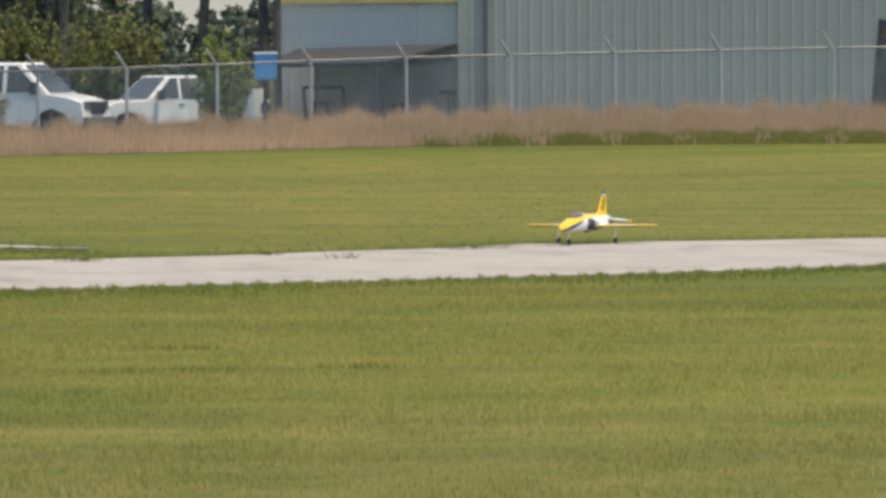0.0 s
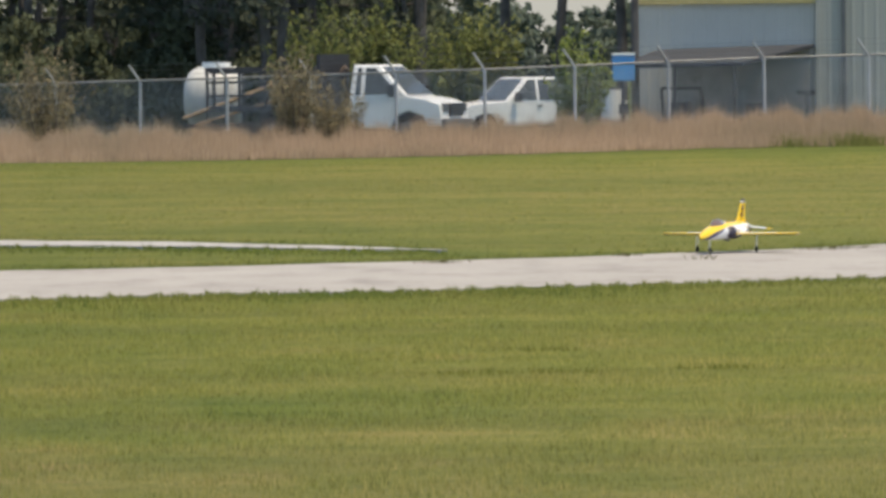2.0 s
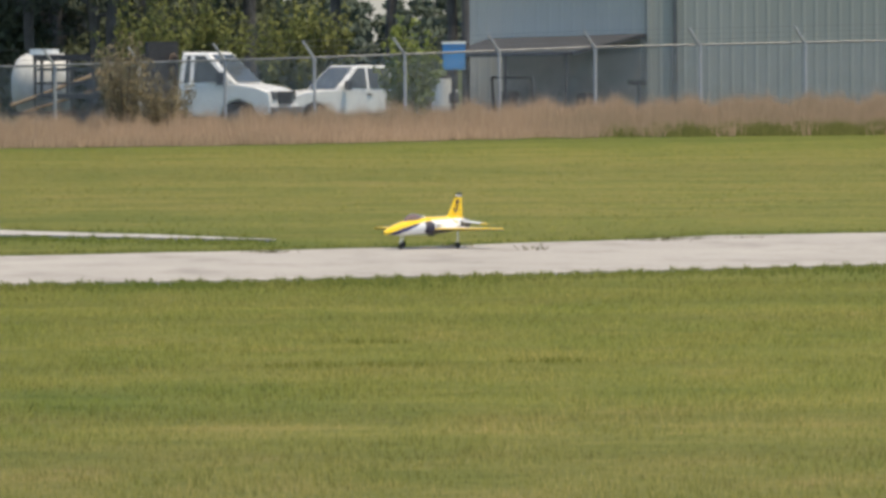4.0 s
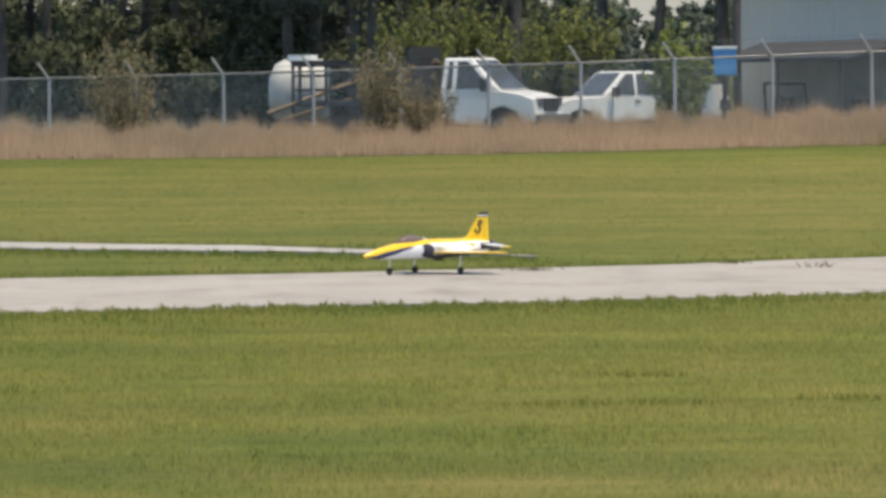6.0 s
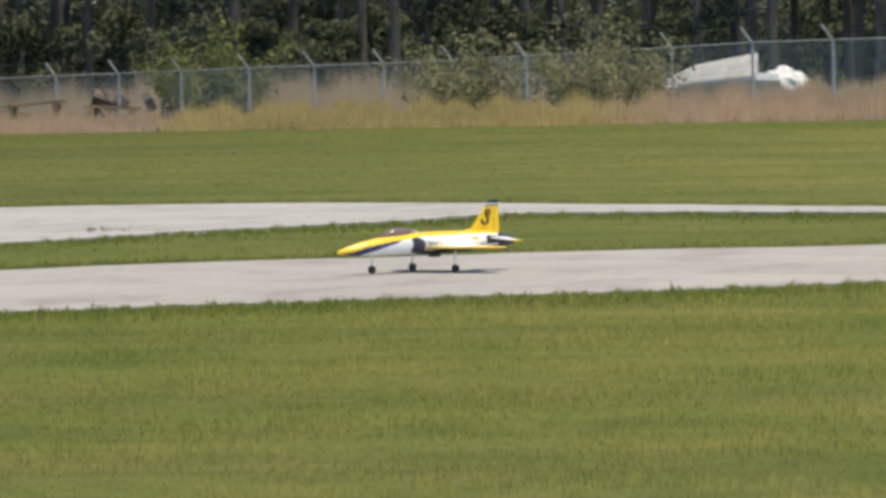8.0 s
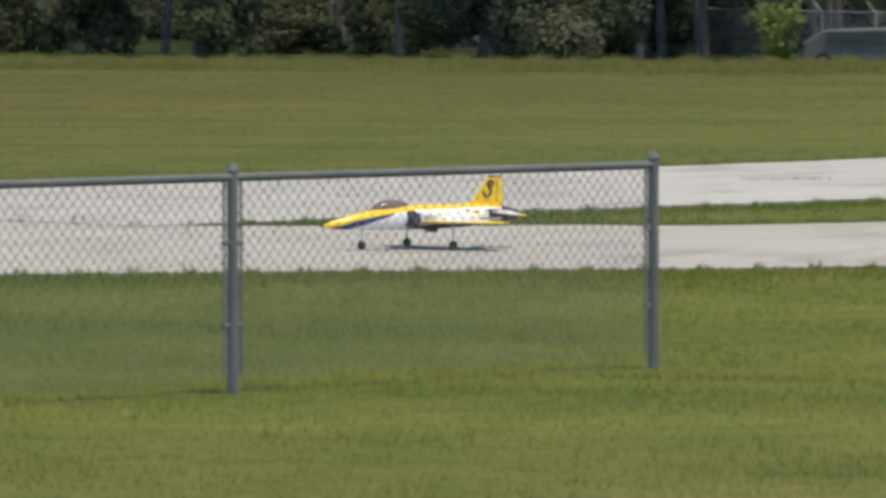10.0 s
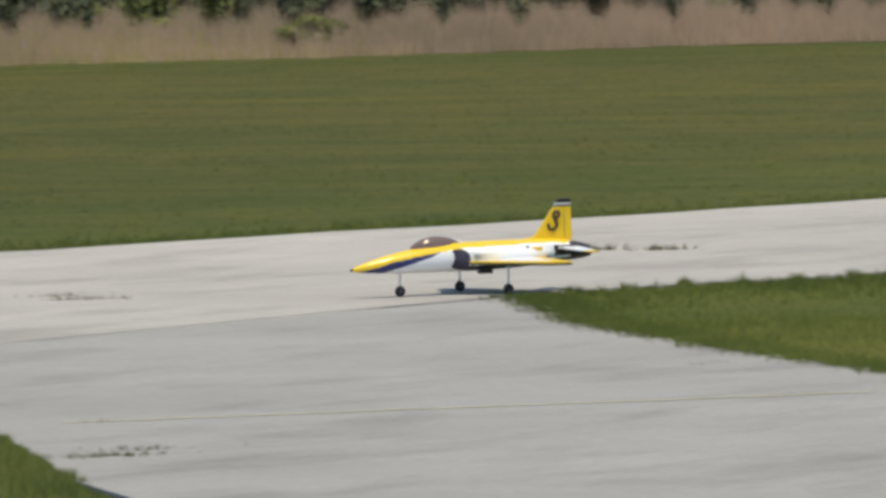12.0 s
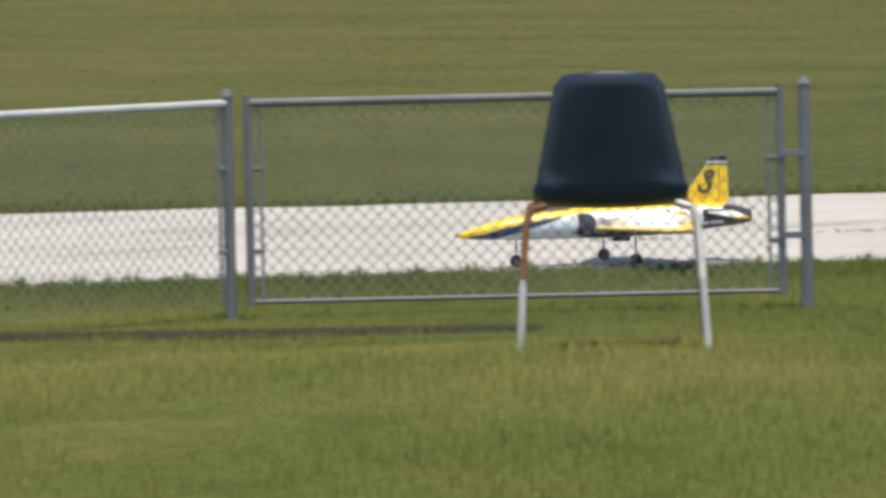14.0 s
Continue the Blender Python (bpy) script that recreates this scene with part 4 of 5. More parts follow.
def loading_ramp():
    p = spot(-5.66, 180)
    ob = empty("loading_ramp", pose(*p, 0, 0, 5), "dark steel trailer ramp standing upright before the hangar", "ramp")
    for x in (-0.42, 0.42):
        part("side_rail", add_box(bmesh.new(), (x - 0.07, -0.06, 0), (x + 0.07, 0.06, 2.5), pose(0, 0, 0, 0, 5, 0)), DARK_STEEL, ob)
    for k in range(6):
        part("rung", add_box(bmesh.new(), (-0.36, -0.04, 0.2 + 0.43 * k), (0.36, 0.04, 0.32 + 0.43 * k), pose(0, 0, 0, 0, 5, 0)), DARK_STEEL, ob)
    part("deck_plate", add_box(bmesh.new(), (-0.36, 0.05, 0.1), (0.36, 0.08, 2.4), pose(0, 0, 0, 0, 5, 0)), RUBBLE, ob, "rusty brown deck plate")
    part("foot_plate", add_box(bmesh.new(), (-0.6, -0.5, -0.05), (0.6, 0.5, 0.06)), DARK_STEEL, ob)


loading_ramp()

# ---------------------------------------------------------------- vehicles beyond the fence


def wheel(parent, x, y, r, w=0.24):
    hub = add_tube(bmesh.new(), (x, y - w / 2 - 0.012, r), (x, y + w / 2 + 0.012, r), r * 0.55, n=16)
    tyre = part("tyre", add_tube(bmesh.new(), (x, y - w / 2, r), (x, y + w / 2, r), r, n=22), TYRE, parent)
    part("rim", hub, STEEL, tyre)


def pickup(az, r, turn, scale, label, name="pickup_truck", bed=True, back=-0.95, nose=2.45):
    """A pickup, nose towards +x."""
    ob = empty(name, pose(*spot(az, r), 0, 0, turn), label, "truck")
    ob.scale = (scale,) * 3
    w = 0.95
    ax = nose - 0.78
    side = [(back, 0.50), (back, 1.12), (0.15, 1.18), (0.95, 1.17), (nose - 0.4, 1.10), (nose - 0.07, 0.98), (nose, 0.50), (ax + 0.45, 0.42), (ax + 0.32, 0.72), (ax, 0.84), (ax - 0.32, 0.72), (ax - 0.45, 0.42)]

    def prism(name, outline, y0, y1, mat, lab="", bev=0.03):
        bm = bmesh.new()
        lo = [bm.verts.new((x, y0, z)) for x, z in outline]
        hi = [bm.verts.new((x, y1, z)) for x, z in outline]
        n = len(outline)
        bm.faces.new(lo), bm.faces.new(hi[::-1])
        for i in range(n):
            bm.faces.new((lo[i], hi[i], hi[(i + 1) % n], lo[(i + 1) % n]))
        bmesh.ops.recalc_face_normals(bm, faces=bm.faces)
        return part(name, bm, mat, ob, lab, bevel=bev)

    prism("body", side, -w, w, WHITE_PAINT)
    # cab with slanted screen, narrower at the roof
    bm = bmesh.new()
    lo = [bm.verts.new(p) for p in ((back + 0.03, -w, 1.12), (0.98, -w, 1.17), (0.98, w, 1.17), (back + 0.03, w, 1.12))]
    hi = [bm.verts.new(p) for p in ((back + 0.09, -w + 0.16, 1.86), (0.28, -w + 0.16, 1.86), (0.28, w - 0.16, 1.86), (back + 0.09, w - 0.16, 1.86))]
    bm.faces.new(hi), bm.faces.new(lo[::-1])
    for i in range(4):
        bm.faces.new((lo[i], lo[(i + 1) % 4], hi[(i + 1) % 4], hi[i]))
    part("cab", bm, WHITE_PAINT, ob, bevel=0.04)

    def pane(name, c):
        c = [Vector(p) for p in c]
        nrm = (c[1] - c[0]).cross(c[2] - c[0]).normalized()
        v = [p + nrm * 0.02 for p in c] + [p - nrm * 0.015 for p in c]
        f = [(0, 1, 2, 3), (7, 6, 5, 4)] + [(i, i + 4, (i + 1) % 4 + 4, (i + 1) % 4) for i in range(4)]
        link(name, mesh_of(name, v, f, GLASS_DARK), ob, "dark tinted window")

    for s in (-1, 1):
        y0, y1 = s * (w - 0.005), s * (w - 0.145)
        pane("side_window", [(0.0, y0, 1.2), (0.78, y0, 1.22), (0.22, y1, 1.78), (0.0, y1, 1.78)][::s])
        pane("side_window", [(back + 0.17, y0, 1.19), (-0.10, y0, 1.2), (-0.10, y1, 1.78), (back + 0.21, y1, 1.78)][::s])
        part("mirror", add_box(bmesh.new(), (0.62, s * 1.02, 1.15), (0.76, s * 1.22, 1.42)), DARK_STEEL, ob, "black door mirror")
        part("door_handle", add_box(bmesh.new(), (-0.18, s * 0.955, 1.0), (0.0, s * 0.975, 1.04)), DARK_STEEL, ob)
        part("headlight", add_box(bmesh.new(), (nose - 0.09, s * 0.62 - 0.18, 0.82), (nose - 0.02, s * 0.62 + 0.18, 1.0)), STEEL, ob, "clear headlight")
    pane("windscreen", [(0.96, -0.8, 1.2), (0.96, 0.8, 1.2), (0.32, 0.7, 1.80), (0.32, -0.7, 1.80)])
    part("bumper", add_box(bmesh.new(), (nose - 0.05, -0.95, 0.42), (nose + 0.11, 0.95, 0.66)), STEEL, ob, bevel=0.03)
    part("grille", add_box(bmesh.new(), (nose - 0.05, -0.42, 0.72), (nose + 0.02, 0.42, 1.0)), DARK_STEEL, ob)
    if bed:
        prism("bed", [(-3.0, 0.55), (-3.0, 1.15), (-0.98, 1.15), (-0.98, 0.55), (-1.5, 0.5), (-1.7, 0.78), (-2.1, 0.88), (-2.5, 0.78), (-2.7, 0.5)], -w, w, WHITE_PAINT)
    for y in (-0.82, 0.82):
        wheel(ob, ax, y, 0.40)
        wheel(ob, -2.1, y, 0.40)
    part("chassis", add_box(bmesh.new(), (-2.9, -0.5, 0.42), (nose - 0.15, 0.5, 0.56)), DARK_STEEL, ob)
    return ob


truck = pickup(0.98, 182, -18, 1.10, "white flatbed work truck parked behind the fence", "work_truck", bed=False, back=-0.4, nose=1.80)
part("flatbed", add_box(bmesh.new(), (-3.6, -1.05, 0.85), (-1.0, 1.05, 0.97)), DARK_STEEL, truck)
for x in (-3.5, -2.9, -2.3, -1.7, -1.15):
    part("stake", add_box(bmesh.new(), (x - 0.03, -1.03, 0.97), (x + 0.03, -0.97, 1.75)), DARK_STEEL, truck)
for z in (1.2, 1.5, 1.72):
    part("rack_rail", add_box(bmesh.new(), (-3.6, -1.04, z - 0.03), (-1.0, -0.98, z + 0.03)), DARK_STEEL, truck)
part("headboard", add_box(bmesh.new(), (-1.1, -1.0, 0.97), (-1.02, 1.0, 2.1)), DARK_STEEL, truck)
pickup(-0.11, 188, 208, 0.86, "white pickup parked nose towards the truck")


def tank_trailer():
    ob = empty("tank_trailer", pose(*spot(2.14, 186), 0, 0, -6), "white rounded tank trailer with a black ladder frame", "trailer")
    bm = bmesh.new()
    prof = [(math.cos(a) * 0.72, 1.35 + math.sin(a) * 0.78) for a in np.linspace(0, 2 * math.pi, 20, endpoint=False)]
    rings = []
    for x, s in ((-1.02, 0.55), (-0.9, 0.85), (-0.7, 1.0), (0.25, 1.0), (0.38, 0.8)):
        rings.append([bm.verts.new((x, y * s, 1.35 + (z - 1.35) * s)) for y, z in prof])
    for p, q in zip(rings, rings[1:]):
        for k in range(20):
            bm.faces.new((p[k], p[(k + 1) % 20], q[(k + 1) % 20], q[k]))
    bm.faces.new(rings[0]), bm.faces.new(rings[-1][::-1])
    bmesh.ops.recalc_face_normals(bm, faces=bm.faces)
    part("tank", bm, plain("dull_white_gelcoat", (0.55, 0.55, 0.52), 0.6, 0, 0.15), ob, smooth=True)
    part("hatch", add_tube(bmesh.new(), (-0.25, 0, 2.1), (-0.25, 0, 2.24), 0.36, n=16), WHITE_PAINT, ob)
    for x in (-0.35, 0.1, 0.55, 0.98):
        part("frame_post", add_box(bmesh.new(), (x - 0.035, -0.95, 0.5), (x + 0.035, -0.88, 2.08)), DARK_STEEL, ob, "black frame post")
    part("frame_rail", add_box(bmesh.new(), (-0.4, -0.96, 2.0), (1.0, -0.87, 2.10)), DARK_STEEL, ob)
    part("frame_rail", add_box(bmesh.new(), (-0.9, -0.96, 0.62), (1.4, -0.87, 0.72)), DARK_STEEL, ob)
    bm = add_tube(bmesh.new(), (-0.95, -0.93, 0.85), (1.55, -0.93, 1.75), 0.05)
    part("boom", bm, TIMBER, ob, "rust-brown boom")
    bm = add_tube(bmesh.new(), (-0.6, -0.93, 0.7), (1.6, -0.93, 1.35), 0.04)
    part("boom", bm, TIMBER, ob)
    for y in (-0.8, 0.8):
        wheel(ob, -0.3, y, 0.38)
        wheel(ob, 0.55, y, 0.38)


tank_trailer()


def loader_arm():
    ob = empty("loader", pose(*spot(1.35, 183.5), 0, 0, -10), "brownish loader with a raised arm behind the shrubs", "machine")
    part("body", add_box(bmesh.new(), (-0.8, -0.6, 0.4), (0.6, 0.6, 1.25)), RUBBLE, ob, bevel=0.05)
    part("arm", add_tube(bmesh.new(), (-0.9, -0.6, 1.1), (0.55, -0.6, 2.0), 0.09), RUBBLE, ob)
    part("cab_frame", add_path(bmesh.new(), [(-0.3, -0.5, 1.25), (-0.3, -0.5, 2.0), (0.5, -0.5, 2.0), (0.5, -0.5, 1.25)], 0.05), DARK_STEEL, ob)
    for x in (-0.55, 0.4):
        wheel(ob, x, -0.68, 0.42)


loader_arm()


def covered_boat():
    ob = empty("covered_boat", pose(*(spot(5.62, 205) + Vector((0, 0, 0.32))), 0, 0, 4), "white boat on a low cradle under a grey tarpaulin", "boat")
    secs = [(-1.75, 0.15, 0.30, 0.02), (-1.2, 0.75, 0.62, 0.25), (-0.4, 0.9, 0.85, 0.5), (0.5, 0.95, 0.95, 0.72), (1.2, 0.9, 0.98, 0.8), (1.75, 0.8, 0.95, 0.7)]
    bm = bmesh.new()
    rings = []
    for x, w, top, ridge in secs:
        rings.append([bm.verts.new((x, y, z)) for y, z in ((-w * 0.5, 0.08), (-w, top * 0.62), (-w * 0.96, top * 0.8), (w * 0.96, top * 0.8), (w, top * 0.62), (w * 0.5, 0.08))])
    for p, q in zip(rings, rings[1:]):
        for k in range(6):
            bm.faces.new((p[k], p[(k + 1) % 6], q[(k + 1) % 6], q[k]))
    bm.faces.new(rings[0]), bm.faces.new(rings[-1][::-1])
    bmesh.ops.recalc_face_normals(bm, faces=bm.faces)
    part("hull", bm, WHITE_PAINT, ob, "white hull")
    bm = bmesh.new()
    rings = []
    rng = random.Random(4)
    for x, w, top, ridge in secs[1:5]:
        rings.append([bm.verts.new((x, y, z + rng.uniform(-0.04, 0.04))) for y, z in ((-w * 1.02, top * 0.7), (-w * 0.6, top * 0.85 + ridge * 0.35), (0, top * 0.8 + ridge * 0.62), (w * 0.6, top * 0.85 + ridge * 0.35), (w * 1.02, top * 0.7))])
    for p, q in zip(rings, rings[1:]):
        for k in range(4):
            bm.faces.new((p[k], p[k + 1], q[k + 1], q[k]))
    part("tarpaulin", bm, TARP, ob, "grey tarpaulin")
    for x in (-0.8, 0.9):
        part("cradle", add_box(bmesh.new(), (x - 0.1, -0.7, -0.45), (x + 0.1, 0.7, 0.2)), TIMBER, ob, "timber cradle block")
    bm = bmesh.new()
    bmesh.ops.create_icosphere(bm, subdivisions=3, radius=1.0)
    for v in bm.verts:
        k = 1 + 0.35 * noise.noise(v.co * 2.3) + 0.15 * noise.noise(v.co * 6.0)
        v.co = Vector((2.05 + v.co.x * 0.62 * k, v.co.y * 0.55 * k, max(-0.3, 0.35 + v.co.z * 0.52 * k - 0.22 * v.co.x)))
    part("bundled_cover", bm, WHITE_PAINT, ob, "crumpled white cover over the motor", smooth=False)


covered_boat()


def rubble_and_timber():
    rng = random.Random(12)
    for az, r, n, label in ((12.0, 237, 16, "heap of broken brown rubble with boards"), (11.3, 233, 14, "low heap of reddish rubble"), (10.1, 225, 14, "low heap of reddish rubble"), (11.7, 236, 18, "heap of dark broken rubble"), (10.7, 230, 16, "low heap of dark rubble"), (9.6, 226, 12, "low heap of dark rubble")):
        ob = empty("rubble_heap", pose(*spot(az, r)), label, "rubble")
        for i in range(n):
            s = rng.uniform(0.2, 0.5)
            bm = add_box(bmesh.new(), (-s, -s * 0.7, -s * 0.5), (s, s * 0.7, s * 0.5), pose(rng.gauss(0, 1.2), rng.gauss(0, 0.6), 0.15 + abs(rng.gauss(0.25, 0.25)), rng.uniform(0, 60), rng.uniform(0, 60), rng.uniform(0, 180)))
            part("chunk", bm, RUBBLE, ob)
    for az, r, lng, tilt, yaw, z in ((11.95, 234, 2.0, 1, 5, 1.25), (10.85, 228, 2.4, 8, 20, 1.0), (10.5, 227, 2.0, -5, -10, 1.1), (9.95, 222, 1.6, 3, 8, 0.95)):
        p = spot(az, r)
        ob = empty("board_stack", pose(p.x, p.y, p.z, 0, 0, yaw), "weathered boards lying on the rubble", "boards")
        for k in range(3):
            part("board", add_box(bmesh.new(), (-lng / 2, -0.2 + 0.14 * k, z - 0.04), (lng / 2, -0.08 + 0.14 * k, z + 0.02), pose(0, 0, 0, 0, tilt, k * 3)), TIMBER, ob)
        for x in (-lng / 3, lng / 3):
            part("trestle", add_box(bmesh.new(), (x - 0.06, -0.2, 0), (x + 0.06, 0.25, z)), TIMBER, ob)
    ob = empty("parked_van", pose(*spot(14.92, 247), 0, 0, 4), "old grey van half hidden behind the fence", "van")
    grey = plain("dull_grey_paint", (0.13, 0.125, 0.12), 0.4)
    bm = bmesh.new()
    side = [(-1.9, 0.3), (-1.8, 0.95), (-1.2, 1.35), (1.5, 1.45), (1.65, 0.9), (1.65, 0.3)]
    lo = [bm.verts.new((x, -0.85, z)) for x, z in side]
    hi = [bm.verts.new((x, 0.85, z)) for x, z in side]
    bm.faces.new(lo), bm.faces.new(hi[::-1])
    for i in range(6):
        bm.faces.new((lo[i], hi[i], hi[(i + 1) % 6], lo[(i + 1) % 6]))
    bmesh.ops.recalc_face_normals(bm, faces=bm.faces)
    part("body", bm, grey, ob, bevel=0.08)
    part("side_window", add_box(bmesh.new(), (-1.1, -0.90, 0.95), (1.3, -0.86, 1.28)), GLASS_DARK, ob)
    part("rear_door", add_box(bmesh.new(), (1.66, -0.7, 0.45), (1.70, 0.7, 1.35)), WHITE_PAINT, ob)
    for x in (-1.2, 1.1):
        wheel(ob, x, -0.8, 0.32)
        wheel(ob, x, 0.8, 0.32)


rubble_and_timber()

# ---------------------------------------------------------------- low fence, gate and chair near the camera


def low_fence(name, pts, height, label, gate=False, rail=None):
    base = Vector((*pts[0], gz(*pts[0])))
    ob = empty(name, pose(*base), label, "gate" if gate else "fence")
    loc = [Vector((x, y, gz(x, y))) - base for x, y in pts]
    for p in loc:
        bm = add_tube(bmesh.new(), p + Vector((0, 0, -0.2 if not gate else 0.05)), p + Vector((0, 0, height + 0.02)), 0.028 if not gate else 0.021, n=12)
        cap = part("post", bm, STEEL, ob)
        if not gate:
            part("cap", add_tube(bmesh.new(), p + Vector((0, 0, height + 0.015)), p + Vector((0, 0, height + 0.05)), 0.032, 0.018, 12), STEEL, cap)
    for a, b in zip(loc, loc[1:]):
        part("top_rail", add_tube(bmesh.new(), a + Vector((0, 0, height - 0.02)), b + Vector((0, 0, height - 0.02)), 0.021, n=12), rail or STEEL, ob)
        if gate:
            part("bottom_rail", add_tube(bmesh.new(), a + Vector((0, 0, 0.07)), b + Vector((0, 0, 0.07)), 0.012, n=12), STEEL, ob)
        for p, q in ((a, b), (b, a)):
            d = (q - p).normalized()
            part("tension_bar", add_tube(bmesh.new(), p + d * 0.06 + Vector((0, 0, 0.08)), p + d * 0.06 + Vector((0, 0, height - 0.03)), 0.008, n=6), WIRE, ob)
            for z in (0.3, 0.68):
                part("band", add_tube(bmesh.new(), p + Vector((0, 0, z * height)), p + d * 0.07 + Vector((0, 0, z * height)), 0.012, n=6), STEEL, ob)
    link("chain_link", wire_mesh(loc, 0.06, height - 0.03, 0.07, 0.0022, WIRE), ob)
    return ob


G_R, G_L = (-28.25, 26.15), (-30.02, 24.10)
d = Vector((G_R[0] - G_L[0], G_R[1] - G_L[1])).normalized()
low_fence("low_fence", [(-11.67, 39.7), (-13.0, 36.9), (-14.4, 33.9)], 1.07, "low galvanised chain-link fence section along the pits")
# this fence's rail is pale steel, its sunlit highlight put into the colour
low_fence("low_fence", [(G_L[0] - d.x * 0.10, G_L[1] - d.y * 0.10), (-29.9, 22.3), (-29.6, 20.0), (-29.3, 17.6)], 1.06, "low galvanised chain-link fence beside the gate", rail=PALE_STEEL)
low_fence("chain_gate", [G_L, (G_R[0] - d.x * 0.12, G_R[1] - d.y * 0.12)], 1.06, "low chain-link gate closed between steel posts", gate=True)
gp = empty("gate_post", pose(*G_R, gz(*G_R)), "galvanised steel gate post", "post")
part("shaft", add_tube(bmesh.new(), (0, 0, -0.2), (0, 0, 1.08), 0.030, n=12), STEEL, gp)
part("cap", add_tube(bmesh.new(), (0, 0, 1.075), (0, 0, 1.11), 0.034, 0.018, 12), STEEL, gp)
for z in (0.34, 0.74):
    part("latch", add_box(bmesh.new(), (-0.13, -0.03, z - 0.015), (0.02, 0.03, z + 0.015), pose(0, 0, 0, 0, 0, math.degrees(math.atan2(d.y, d.x)))), STEEL, gp)


def chair():
    shell_m = plain("dark_blue_plastic", (0.012, 0.022, 0.042), 0.42, 0, 0.2, 8)
    leg_m = plain("worn_chair_legs", (0.55, 0.53, 0.48), 0.5, 0.2, 0.25, 6)
    rust = plain("rusty_and_shaded_steel", (0.20, 0.09, 0.04), 0.8, 0.1, 0.4, 20)
    x, y = polar(48.62, 23.2)
    ob = empty("stacking_chair", pose(x, y, gz(x, y), 0, 0, 49), "dark blue moulded plastic stacking chair with pale metal legs", "chair")
    # local: the back faces the camera (-y), x across
    rows = []
    for i in range(15):
        t = i / 14
        if t < 0.58:
            s = t / 0.58
            z = 0.815 - 0.375 * s
            wid = (0.148 + 0.078 * s) * (1 - 0.12 * max(0, 0.12 - s) / 0.12)
            yy = -0.20 + 0.09 * s
        else:
            s = (t - 0.58) / 0.42
            a = min(1, s * 2.4)
            z = 0.44 - 0.03 * math.sin(a * math.pi / 2) + 0.03 * max(0, s - 0.4)
            wid = 0.228 - 0.012 * s
            yy = -0.11 + 0.06 * a + 0.36 * s
        rows.append((wid, yy, z))
    verts, faces, k = [], [], 11
    for wid, yy, z in rows:
        for j in range(k):
            u = j / (k - 1) * 2 - 1
            curl = 0.05 * abs(u) ** 3
            verts.append((u * wid, yy + (curl if z > 0.45 else 0), z + (curl * 0.5 if z <= 0.45 else -0.012 * u * u * (1 if z > 0.8 else 0))))
    for i in range(len(rows) - 1):
        for j in range(k - 1):
            faces.append((i * k + j, i * k + j + 1, (i + 1) * k + j + 1, (i + 1) * k + j))
    sh = link("shell", mesh_of("shell", verts, faces, shell_m, smooth=True), ob, "dark blue plastic shell")
    so = sh.modifiers.new("thickness", "SOLIDIFY")
    so.thickness, so.offset = 0.012, 0
    so.use_rim = True
    for s in (-1, 1):
        for yy, foot in ((-0.10, -0.17), (0.22, 0.27)):
            # front legs share the left leg's rust brown, their shade painted in
            part("leg", add_path(bmesh.new(), [(s * 0.19, yy, 0.425), (s * 0.235, yy - 0.01, 0.41), (s * 0.252, yy - 0.02, 0.36), (s * 0.262, foot, 0.20)], 0.0115, 10), rust if s < 0 or yy > 0 else leg_m, ob)
            part("leg_end", add_path(bmesh.new(), [(s * 0.262, foot, 0.21), (s * 0.275, foot - 0.01, -0.03)], 0.0105, 10), rust if yy > 0 else leg_m, ob, "brown lower leg with its shade painted in" if yy > 0 else "pale lower leg")
        part("stretcher", add_path(bmesh.new(), [(s * 0.20, -0.10, 0.425), (s * 0.20, 0.22, 0.425)], 0.010, 8), leg_m, ob)
    part("crossbar", add_path(bmesh.new(), [(-0.2, 0.05, 0.42), (0.2, 0.05, 0.42)], 0.010, 8), leg_m, ob)


chair()


